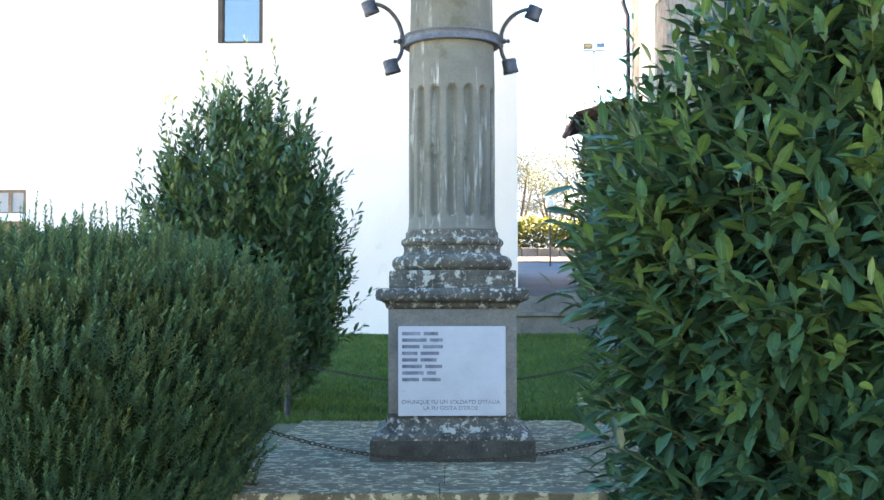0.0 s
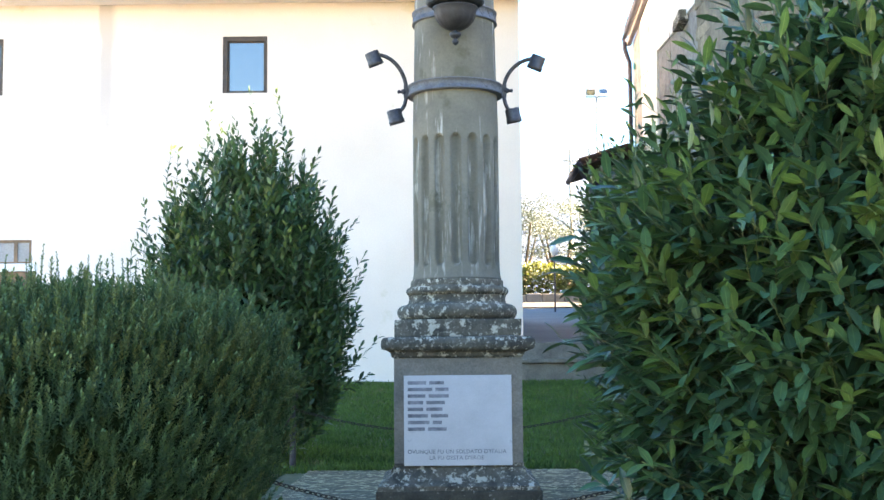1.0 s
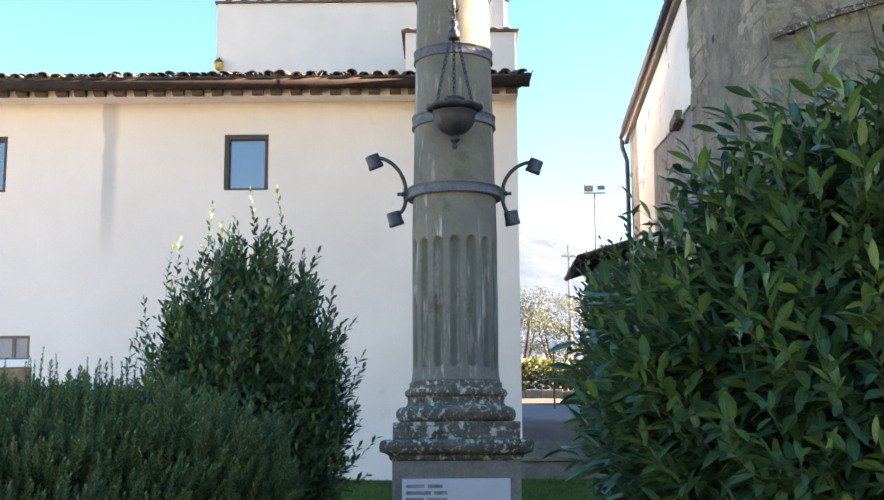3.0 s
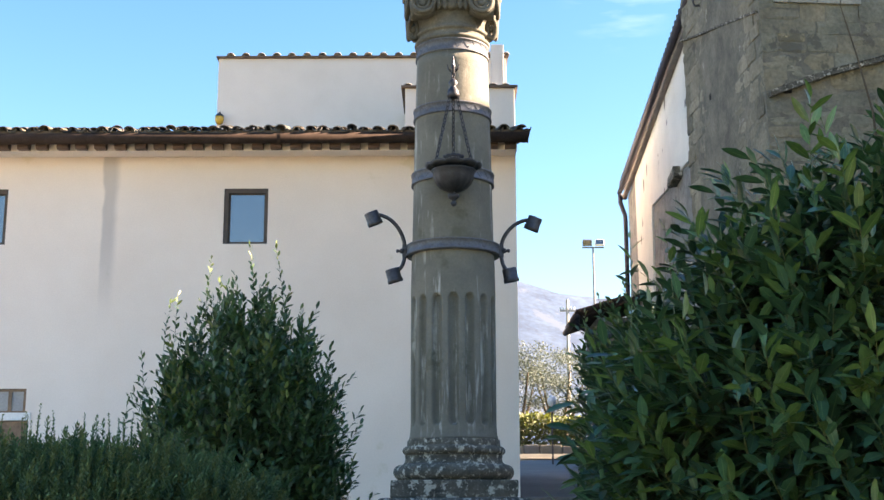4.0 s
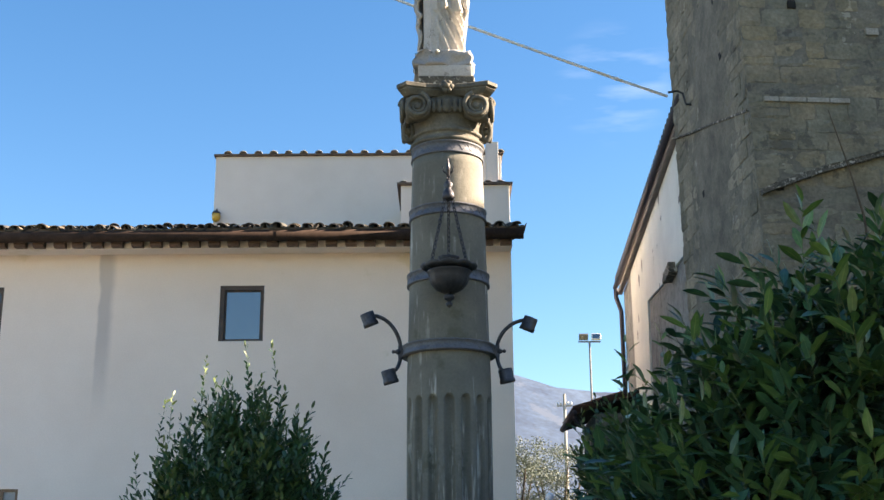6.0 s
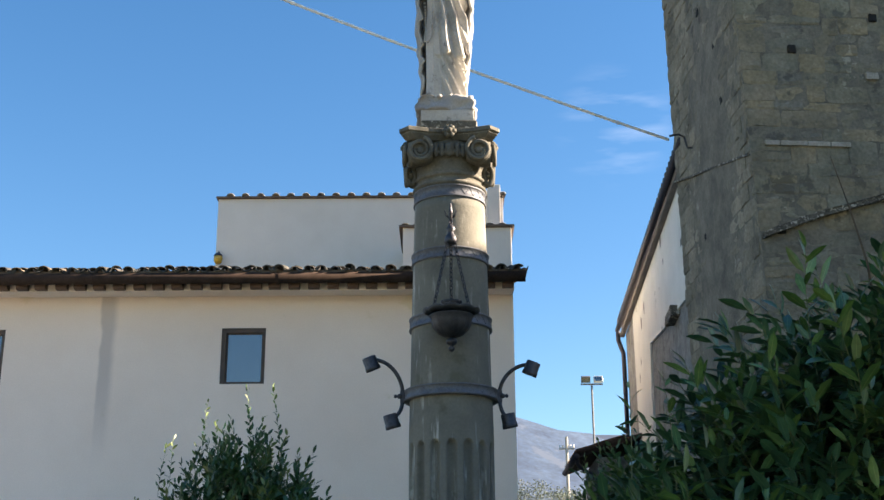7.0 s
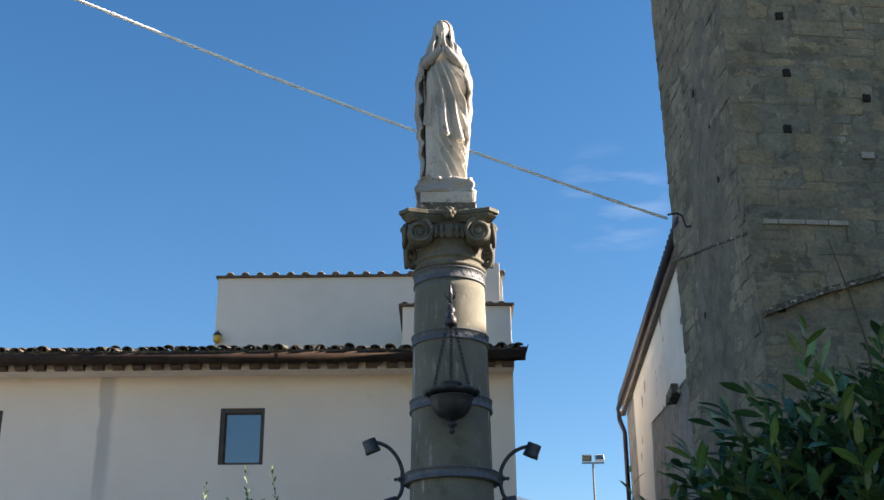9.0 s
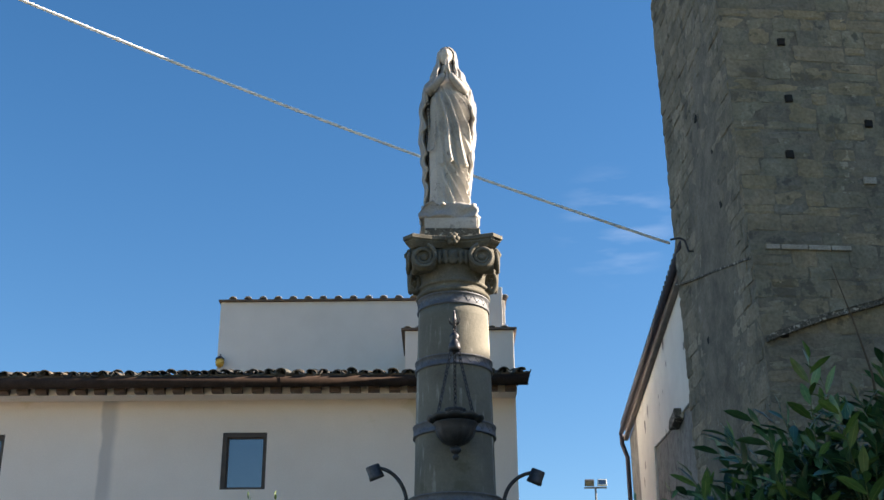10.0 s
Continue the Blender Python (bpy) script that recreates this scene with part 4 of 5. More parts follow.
    x = 1.16
    while x > -13.9:
        part("rafter", raf, "brown", roof, at=pose(x + rnd.uniform(-0.015, 0.015), 0, 0))
        x -= 0.352
    gut = tube([(-14.2, 21.2, 7.645), (-6.4, 21.2, 7.65), (-6.3, 21.2, 7.65), (1.46, 21.2, 7.655)], 0.1, 16)
    part("gutter", gut, "gutter", roof, "brown half-round gutter", True)
    for x in (-9.8, -6.35, -3.0, 0.4):
        part("gutter_joint", tube([(x - 0.03, 21.2, 7.65), (x + 0.03, 21.2, 7.65)], 0.104, 16), "gutter", roof)
    gb = part("gable_board", prism([(21.15, 7.62), (31.3, 10.35), (31.3, 10.56), (21.15, 7.80)], 0, 0.06), "gutter", roof)
    gb.data.transform(Matrix(((0, 1, 0, 1.41), (1, 0, 0, 0), (0, 0, 1, 0), (0, 0, 0, 1))))
    bm = bmesh.new()
    n = 8
    ring0, ring1, in0, in1 = [], [], [], []
    for i in range(n + 1):
        a = math.pi * i / n
        ring0.append(bm.verts.new((0.098 * math.cos(a), 0, 0.085 * math.sin(a))))
        ring1.append(bm.verts.new((0.078 * math.cos(a), 0.44, 0.07 * math.sin(a))))
        in0.append(bm.verts.new((0.08 * math.cos(a), 0, 0.067 * math.sin(a))))
        in1.append(bm.verts.new((0.06 * math.cos(a), 0.44, 0.052 * math.sin(a))))
    for i in range(n):
        bm.faces.new((ring0[i], ring0[i + 1], ring1[i + 1], ring1[i]))
        bm.faces.new((in0[i], in1[i], in1[i + 1], in0[i + 1]))
        bm.faces.new((ring0[i], in0[i], in0[i + 1], ring0[i + 1]))
    tile = mesh_of(bm, "roof_tile", "tile", True)
    for row in range(3):
        x = 1.3
        while x > -11:
            y = 21.13 + row * 0.36 + rnd.uniform(-0.03, 0.03)
            z = 7.815 + 0.27 * (y - 21.2) + rnd.uniform(-0.02, 0.015)
            part("roof_tile", tile, "tile", roof, at=pose(x + rnd.uniform(-0.04, 0.04), y + rnd.uniform(-0.03, 0.05), z, 13 + rnd.uniform(-5, 5), rnd.uniform(-16, 16), rnd.uniform(-12, 12)) @ Matrix.Diagonal((1.05, 1, rnd.uniform(0.65, 0.95), 1)))
            if row == 0:
                part("channel_tile", tile, "tile", roof, at=pose(x + 0.125, y + 0.05, z + 0.055, 15, 180, rnd.uniform(-3, 3)))
            x -= 0.25
    # the raised blocks on the roof
    # lighter copy of the roof tile, coloured as if lit by the sky
    cop_tile = tile.copy()
    cop_tile.materials[0] = M["coping"]
    att = part("attic_block", box(-5.03, 1.31, 25.7, 30.5, 8.4, 10.86, 0.01), "attic", house, "grey-white plastered block rising above the roof")
    part("coping", box(-5.07, 1.35, 25.63, 30.5, 10.862, 10.9), "roof", att, "thin dark coping")
    x = -4.75
    while x < 1.3:
        part("coping_tile", cop_tile, "coping", att, at=pose(x, 25.6, 10.9, 6, 0, rnd.uniform(-3, 3)) @ Matrix.Diagonal((0.9, 1, 0.75, 1)))
        x += 0.336
    low = part("stair_block", box(-0.85, 1.385, 24.0, 25.69, 8.0, 9.56, 0.01), "attic", house, "lower white plastered block")
    part("coping", box(-0.93, 1.45, 23.93, 25.69, 9.562, 9.605), "roof", low)
    x = -0.8
    while x < 1.4:
        part("coping_tile", cop_tile, "coping", low, at=pose(x, 23.94, 9.6, 8, 0, rnd.uniform(-4, 4)) @ Matrix.Diagonal((0.9, 1, 0.6, 1)))
        x += 0.25
    part("chimney", box(0.95, 1.22, 25.0, 25.4, 9.5, 10.9, 0.01), "attic", house, "narrow plastered chimney stack")
    lamp = thing("wall_lantern", "small amber glass lantern on the plaster wall above roof", "lantern", at=pose(-4.95, 25.6, 9.43))
    part("glass", lathe([(0.03, -0.12), (0.08, -0.08), (0.1, 0.0), (0.085, 0.07), (0.04, 0.1)], 14), "brass", lamp, "amber glass body", True)
    part("cap", lathe([(0.1, 0.06), (0.09, 0.09), (0.03, 0.14), (0.0, 0.15)], 14), "iron", lamp)
    part("arm", tube([(0, 0.12, 0.17), (0, 0.05, 0.19), (0, 0, 0.14)], 0.012, 6), "iron", lamp)


build_house()


# ---- the stone tower and the church wall ----
def build_tower():
    tower = thing("bell_tower", "tall rough stone tower with battered weathered ashlar faces", "tower", at=pose(4.05, 14.5, 0, 0, 0, 5.0))
    top, batter, wide, deep = 13.6, 0.022, 6.0, 3.52
    bm = bmesh.new()
    # the corner leans more than the back edge
    lo = [bm.verts.new(p) for p in ((0.012, -0.003, -0.5), (wide, -0.003, -0.5), (wide, deep, -0.5), (0.012, deep, -0.5))]
    hi = [bm.verts.new(p) for p in ((0.012 - batter * top, -0.003, top), (wide, -0.003, top), (wide, deep, top), (0.012 - 0.0107 * top, deep, top))]
    for i in range(4):
        bm.faces.new((lo[i], lo[(i + 1) % 4], hi[(i + 1) % 4], hi[i]))
    bm.faces.new(lo[::-1])
    bm.faces.new(hi)
    part("core", bm, "mortar", tower, "mortar and rubble core")
    stones, shapes = [], []
    for q in range(7):
        b = box(-0.5, 0.5, -0.5, 0.5, -0.5, 0.5)
        cut(b, 3)
        g = random.Random(q + 20)
        for v in b.verts:
            edge = sum(abs(c) > 0.4 for c in v.co)
            if v.co.y < 0:
                v.co.y += (0.0, 0.0, 0.02, 0.05)[edge] + g.uniform(-0.02, 0.02) + 0.06 * noise.noise(v.co * 2.2 + Vector((q * 5, 0, 0)))
            pull = (1.0, 1.0, 0.995, 0.955)[edge]
            v.co.x, v.co.z = v.co.x * pull + g.uniform(-0.02, 0.02), v.co.z * pull + g.uniform(-0.05, 0.05)
        bmesh.ops.recalc_face_normals(b, faces=b.faces)
        b.verts.index_update()
        shapes.append(([v.co.copy() for v in b.verts], [[v.index for v in f.verts] for f in b.faces]))
        stones.append(mesh_of(b, "tower_stone", "tower", False))
    far_v, far_f = [], []

    def joined_stone(m):
        vs, fs = shapes[rnd.randrange(7)]
        k = len(far_v)
        far_v.extend(tuple(m @ v) for v in vs)
        far_f.extend([i + k for i in f] for f in fs)

    rnd = random.Random(5)
    z, made, course = 0.0, 0, 0
    while z < 13.4:
        h = rnd.choice((rnd.uniform(0.13, 0.2), rnd.uniform(0.2, 0.31)))
        lean = -batter * (z + h / 2)
        x = lean
        first = True
        while x < 3.6:
            w = rnd.choice((rnd.uniform(0.2, 0.42), rnd.uniform(0.35, 0.8))) * (1.25 if first and course % 2 else 1.0)
            wave = 0.035 * noise.noise((x * 0.9, z * 0.8, 4.0))
            layers = ((0.0, 0.5), (0.5, 1.0)) if h > 0.24 and rnd.random() < 0.3 else ((0.0, 1.0),)
            for lo_h, hi_h in layers:
                tall = h * (hi_h - lo_h)
                m = pose(x + w / 2, 0.07 + rnd.uniform(-0.006, 0.006), z + h * (lo_h + hi_h) / 2 + wave + rnd.uniform(-0.012, 0.012), rnd.uniform(-0.8, 0.8), rnd.uniform(-2, 2), rnd.uniform(-0.6, 0.6)) @ Matrix.Diagonal((w - rnd.uniform(0.004, 0.03), 0.16, tall - rnd.uniform(-0.012, 0.02), 1))
                if z > 4.6 and made < 300:
                    part("tower_stone", stones[rnd.randrange(7)], "tower", tower, at=m)
                    made += 1
                else:
                    joined_stone(m)
            x += w
            first = False
        y = 0.05 if course % 2 else 0.22
        while y < deep:
            w = min(rnd.uniform(0.3, 0.6), deep - y)
            m = pose(lean + 0.0113 * (z + h / 2) * (y + w / 2) / deep + 0.07 + rnd.uniform(-0.006, 0.006), y + w / 2, z + h / 2, 0, rnd.uniform(-1, 1), rnd.uniform(-1, 1)) @ pose(0, 0, 0, 0, 0, -90) @ Matrix.Diagonal((max(0.1, w - 0.004), 0.16, h - 0.004, 1))
            joined_stone(m)
            y += w
        z += h
        course += 1
    tagged(part("rubble_facing", raw_mesh("rubble_facing", far_v, far_f, "tower_far", False), "tower_far", tower, "rough coursed rubble stones"), kind="stuff")
    x = 0.03
    for w in (0.2, 0.36, 0.3, 0.27):
        part("pale_stone", box(x, x + w - 0.012, -0.05, 0.1, 7.325, 7.39, 0.008), "pale_stone", tower, "thin pale limestone course")
        x += w
    part("pale_stone", box(1.46, 1.63, -0.05, 0.1, 8.29, 8.385, 0.01), "pale_stone", tower)
    # sloping ledges of an old roofline
    part("old_roof_ledge", rough_edges(cut(prism([(-0.12, 6.15), (0.3, 6.31), (0.62, 6.42), (1.51, 6.69), (3.4, 7.3), (3.4, 7.23), (1.51, 6.62), (0.62, 6.35), (0.3, 6.23), (-0.1, 6.08)], -0.1, 0.08), 3), 0.02, 5), "lichen", tower, "dark sloping stone ledge")
    side = prism([(0.05, 7.24), (3.5, 8.19), (3.5, 8.165), (0.05, 7.21)], 0, 0.1)
    bmesh.ops.transform(side, matrix=Matrix(((0, 1, 0.026, -0.365), (1, 0, 0, 0), (0, 0, 1, 0), (0, 0, 0, 1))), verts=side.verts)
    part("old_roof_ledge", rough_edges(cut(side, 3), 0.015, 5), "lichen", tower)
    # putlog holes: black blocks on the face, their shade put in as colour
    for x, z in ((0.14, 6.2), (0.51, 8.7), (0.6, 9.55), (0.6, 10.44), (1.66, 9.2), (2.3, 10.1)):
        part("putlog_hole", rough_edges(cut(box(x - 0.055, x + 0.055, -0.038, 0.05, z - 0.055, z + 0.055, 0.015), 1), 0.012, 20), "hole_black", tower, "black block standing in for a putlog hole's shade")
    for y, z in ((0.9, 8.38), (1.0, 9.25), (2.2, 6.85), (1.6, 10.1)):
        x = -batter * z + 0.0113 * z * y / deep
        part("putlog_hole", rough_edges(cut(box(x - 0.025, x + 0.05, y - 0.05, y + 0.05, z - 0.05, z + 0.05, 0.015), 1), 0.012, 20), "hole_black", tower, "black block standing in for a putlog hole's shade")
    # iron hook that holds the wire
    bm = tube([(-0.05, 2.5, 8.35), (-0.2, 2.5, 8.35), (-0.24, 2.5, 8.52), (-0.32, 2.5, 8.56), (-0.46, 2.5, 8.53)], 0.018, 6)
    part("wire_hook", bm, "iron", tower, "bent iron hook for the cable")


build_tower()


def build_nave():
    nave = thing("church_nave", "church side wall of cream plaster and stone with tiled eaves", "church")
    a, b = Vector((3.9, 18.0, 0)), Vector((4.5, 29.7, 0))
    d = (b - a).normalized()
    length = (b - a).length
    # local: x along the wall away from the tower, y towards the inside is negative
    nave.matrix_basis = Matrix.Translation(a) @ Matrix.Rotation(math.atan2(d.y, d.x), 4, "Z")
    part("stone_wall", box(-1.0, length, -6, 0.0, 0, 8.72), "nave_stone", nave, "grey rubble stone wall")
    # plaster coat with a broken lower edge
    s = lambda y: (y - 18.0) / d.y
    pts = [(s(27.6), 8.7), (s(27.4), 3.0), (s(24.9), 3.0), (s(24.7), 5.6), (s(24.5), 7.2), (s(22.8), 7.0), (s(21.0), 6.8), (s(20.2), 6.77), (s(18.0), 6.55), (s(17.5), 8.7)]
    bm = bmesh.new()
    f = [[bm.verts.new((x, y, z)) for x, z in pts] for y in (0.0, 0.04)]
    for i in range(len(pts)):
        bm.faces.new((f[0][i], f[0][(i + 1) % len(pts)], f[1][(i + 1) % len(pts)], f[1][i]))
    bm.faces.new(f[1])
    part("plaster_coat", bm, "nave_plaster", nave, "cream plaster peeling at its edges")
    rnd = random.Random(2)
    for _ in range(12):
        y = rnd.uniform(19.2, 27)
        z = rnd.uniform(6.9, 8.6)
        r = rnd.uniform(0.04, 0.13)
        bm = bmesh.new()
        ring = [bm.verts.new((s(y) + r * rnd.uniform(0.5, 1.2) * math.cos(t), 0.044, z + 1.3 * r * rnd.uniform(0.5, 1.2) * math.sin(t))) for t in np.linspace(0, 2 * math.pi, 10)[:-1]]
        bm.faces.new(ring)
        bmesh.ops.solidify(bm, geom=list(bm.faces), thickness=0.003)
        part("bare_patch", bm, "nave_stone", nave)
    part("roof_stub", rough_edges(cut(box(s(20.3), s(21.1), 0.0, 0.16, 6.68, 6.86, 0.02), 2), 0.02), "lichen", nave, "broken stone corbel")
    # ridge raised out of view so that the roof shades the house eaves
    bm = bmesh.new()
    vs = [bm.verts.new(p) for p in ((-1, 0.17, 8.74), (length + 0.1, 0.17, 8.86), (length + 0.1, -6.6, 13.2), (-1, -6.6, 13.1))]
    bm.faces.new(vs)
    bmesh.ops.solidify(bm, geom=list(bm.faces), thickness=-0.1)
    roof = part("roof", bm, "roof", nave, "tiled church roof")
    x = 0.0
    while x < length:
        t = bmesh.new()
        lathe([(0.075, 0.0), (0.085, 0.3)], 10, t, m=pose(x, -0.08, 8.86 + 0.01 * x / length * 12, 90, 0, 180))
        part("eave_tile", t, "tile", roof)
        x += 0.25
    part("eave_board", box(-0.8, length, 0.042, 0.15, 8.63, 8.735, 0.01), "eave", roof, "faded brown eave boards")
    part("gutter", tube([(-0.4, 0.2, 8.74), (length + 0.12, 0.2, 8.84)], 0.06, 10), "pipe", roof, "dark gutter", True)
    pipe = [(length - 0.05, 0.2, 8.78), (length - 0.05, 0.2, 8.55), (length - 0.06, 0.14, 8.35), (length - 0.06, 0.09, 8.2), (length - 0.06, 0.09, 0.5)]
    part("downpipe", tube(pipe, 0.055, 10), "pipe", nave, "dark downpipe at the corner", True)
    # lean-to at the far end
    shed = thing("lean_to", "low lean-to with tiled roof and curved gutter pipe", "shed")
    part("wall", box(3.35, 4.3, 27.2, 29.6, 0.5, 5.3), "nave_stone", shed)
    r2 = part("roof", prism([(2.9, 5.25), (4.4, 5.72), (4.4, 5.82), (2.9, 5.35)], 26.95, 29.7), "gutter", shed, "lean-to roof")
    y = 27.0
    while y < 29.6:
        t = lathe([(0.09, 0.0), (0.075, 0.5)], 10, m=pose(2.87, y, 5.355, 0, 72.6, 0))
        part("roof_tile", t, "gutter", r2)
        t = lathe([(0.09, 0.0), (0.075, 0.7)], 10, m=pose(3.3, y, 5.49, 0, 72.6, 0))
        part("roof_tile", t, "gutter", r2)
        y += 0.25
    part("gutter", tube([(2.86, 26.9, 5.27), (2.86, 29.7, 5.29)], 0.07, 10), "pipe", shed, smooth=True)
    part("gutter_pipe", tube([(2.88, 27.0, 5.25), (2.88, 27.0, 5.14), (2.95, 27.05, 5.05), (3.2, 27.1, 4.9), (3.34, 27.12, 4.78), (3.36, 27.12, 1.0)], 0.045, 8), "pipe", shed, "bent gutter pipe", True)


build_nave()


# ---- foliage ----
def leaf_mesh(name, base, way, up, length, width, mat, curl=0.15, simple=False):
    """Many leaves in one mesh: each a pointed, slightly folded and curled blade."""
    base, way, up = (np.asarray(v, float) for v in (base, way, up))
    way /= np.linalg.norm(way, axis=1, keepdims=True)
    side = np.cross(way, up)
    side /= np.linalg.norm(side, axis=1, keepdims=True) + 1e-9
    nor = np.cross(side, way)
    L, W = np.asarray(length)[:, None], np.asarray(width)[:, None]
    n = len(base)
    if simple:
        vs = np.stack([base, base + way * L * 0.45 + side * W - nor * L * curl * 0.1, base + way * L - nor * L * curl, base + way * L * 0.45 - side * W - nor * L * curl * 0.1], 1)
        idx = np.arange(n)[:, None] * 4 + np.array([0, 1, 2, 3])
        return raw_mesh(name, vs.reshape(-1, 3).tolist(), idx.tolist(), mat)
    m1, m2, m3 = (base + way * L * t - nor * L * curl * t * t for t in (0.26, 0.6, 0.85))
    rows = [base, m1, m2, m3, base + way * L - nor * L * curl]
    for m, w in ((m1, 0.8), (m2, 1.0), (m3, 0.55)):
        rows += [m + side * W * w + nor * W * w * 0.3, m - side * W * w + nor * W * w * 0.3]
    vs = np.stack(rows, 1)
    k = np.arange(n)[:, None] * 11
    tri = np.concatenate([k + np.array(t) for t in ((0, 5, 1), (0, 1, 6), (3, 9, 4), (3, 4, 10))])
    quad = np.concatenate([k + np.array(t) for t in ((1, 5, 7, 2), (1, 2, 8, 6), (2, 7, 9, 3), (2, 3, 10, 8))])
    me = raw_mesh(name, vs.reshape(-1, 3).tolist(), tri.tolist() + quad.tolist(), mat, True)
    me.attributes.new("rib", "FLOAT", "POINT").data.foreach_set("value", np.tile([1.0, 1, 1, 1, 0.4, 0, 0, 0, 0, 0, 0], n))
    return me


def radius_at(profile, z):
    zs, rs = zip(*profile)
    return float(np.interp(z, zs, rs))


def crown_point(rng, profile, depth=0.0, lumps=0.12, seed=0.0, front=None, squash=1.0):
    """A place near the crown's surface and the way outwards; profile: (z, radius) rows round the bush's axis."""
    zs = [p[0] for p in profile]
    while True:
        z = rng.uniform(zs[0], zs[-1])
        r = radius_at(profile, z)
        if rng.random() < (r + 0.12) / (max(p[1] for p in profile) + 0.12):
            break
    a = rng.uniform(0, 2 * math.pi) if front is None else -math.pi / 2 + rng.uniform(-front, front)
    e = 0.05
    slope = (radius_at(profile, z + e) - radius_at(profile, z - e)) / (2 * e)
    out = Vector((math.cos(a), math.sin(a), -slope * 0.8)).normalized()
    r *= 1 + lumps * noise.noise((math.cos(a) * 2.2 + seed, math.sin(a) * 2.2, z * 1.8))
    p = Vector((r * math.cos(a), r * math.sin(a) * squash, z)) - out * depth
    return p, out


def trunk_and_limbs(bm, rng, height, radius, spread, limbs):
    tube([(0, 0, -0.15), (0.02, 0.01, height * 0.3), (0, 0.03, height * 0.7), (0.02, 0, height * 0.95)], radius, 8, bm, radius * 0.3)
    for k in range(limbs):
        a, z = rng.uniform(0, 2 * math.pi), rng.uniform(0.05, 0.7) * height
        r = spread * rng.uniform(0.6, 1)
        tube([(0, 0, z), (r * 0.45 * math.cos(a), r * 0.45 * math.sin(a), z + 0.16 * height), (r * math.cos(a), r * math.sin(a), z + 0.28 * height)], radius * 0.45, 6, bm, radius * 0.1)
    return bm


def leafy_bush(name, label, at, profile, sprigs, leaves, leaf, stem_len, upward, mats, seed, new_share=0.25, front=None, tips=(), sprig_depth=0.25, inner=2500, squash=1.0, droop=0.1, runners=0, spread=(0.6, 1.15), tip_scale=0.8):
    """A shrub: trunk and limbs, shoots that carry leaves by turns, young leaves at the shoots' ends, older leaves inside."""
    rng = random.Random(seed)
    bush = thing(name, label, "shrub", at=at)
    H = profile[-1][0] - profile[0][0]
    part("trunk", trunk_and_limbs(bmesh.new(), rng, H * 0.8, 0.05, max(p[1] for p in profile) * 0.75, 16), "bark", bush)
    old, young = ([], [], [], [], []), ([], [], [], [], [])
    stems_v, stems_f = [], []

    def add(kind, p, w, u, L, W):
        for q, v in zip(kind, (tuple(p), tuple(w), tuple(u), L, W)):
            q.append(v)

    def shoot(p, way, length, count, fresh, young_from=0.45, slim=1.0, size=1.0):
        bend = Vector((rng.uniform(-0.3, 0.3), rng.uniform(-0.3, 0.3), 0.5 * upward))
        pts = [p + way * length * t + bend * length * t * t * 0.5 for t in (0, 0.33, 0.66, 1)]
        for i in range(3):
            a, b = pts[i], pts[i + 1]
            r0, r1 = 0.0032 * (1 - i * 0.25) * leaf[2], 0.0032 * (0.75 - i * 0.2) * leaf[2]
            d = (b - a).normalized()
            s1 = d.orthogonal().normalized()
            s2 = d.cross(s1)
            k = len(stems_v)
            for c, r in ((a, r0), (b, r1)):
                for t in range(3):
                    stems_v.append(tuple(c + (s1 * math.cos(t * 2.094) + s2 * math.sin(t * 2.094)) * r))
            stems_f.extend([(k + t, k + (t + 1) % 3, k + 3 + (t + 1) % 3, k + 3 + t) for t in range(3)])
        for i in range(count):
            t = 0.12 + 0.88 * (i + rng.random() * 0.5) / count
            d = (way + bend * t).normalized()
            c = p + way * length * t + bend * length * t * t * 0.5
            phi = i * 2.4 + rng.uniform(-0.4, 0.4)
            s1 = d.orthogonal().normalized()
            s2 = d.cross(s1)
            radial = s1 * math.cos(phi) + s2 * math.sin(phi)
            open_ = rng.uniform(*spread) * (1.0 - 0.5 * t)
            w = d * math.cos(open_) + radial * math.sin(open_)
            w.z -= droop * (1.2 - t)
            L = leaf[0] * size * rng.uniform(0.65, 1.15) * (1 - 0.35 * t)
            up = Vector((0, 0, 1)) * 0.7 + radial * 0.5 + d * 0.4 + Vector((rng.uniform(-0.4, 0.4), rng.uniform(-0.4, 0.4), 0))
            add(young if fresh and t > young_from or rng.random() < 0.02 else old, c, w, up, L, L * leaf[1] * slim)

    for k in range(sprigs):
        p, out = crown_point(rng, profile, sprig_depth * rng.uniform(0.3, 1.3), seed=seed, front=front, squash=squash)
        way = (out * (1 - upward * 0.7) + Vector((0, 0, upward * rng.uniform(0.5, 1.2))) + Vector((rng.uniform(-0.35, 0.35), rng.uniform(-0.35, 0.35), rng.uniform(-0.2, 0.2)))).normalized()
        shoot(p, way, stem_len * rng.uniform(0.6, 1.25), leaves + rng.randrange(-2, 3), rng.random() < new_share * (0.4 + 1.2 * smoothstep(profile[0][0], profile[-1][0], p.z)))
    # long upright shoots of the year
    for k in range(runners):
        p, out = crown_point(rng, profile, 0.12, seed=seed, front=1.35, squash=squash)
        if p.z < 0.5 and k % 3:
            continue
        way = (out * 0.5 + Vector((rng.uniform(-0.3, 0.1), rng.uniform(-0.25, 0.1), rng.uniform(0.7, 1.1)))).normalized()
        shoot(p, way, rng.uniform(0.35, 0.62), rng.randrange(13, 19), True, rng.uniform(0.1, 0.55), 0.85)
    for x, y, z, length in tips:
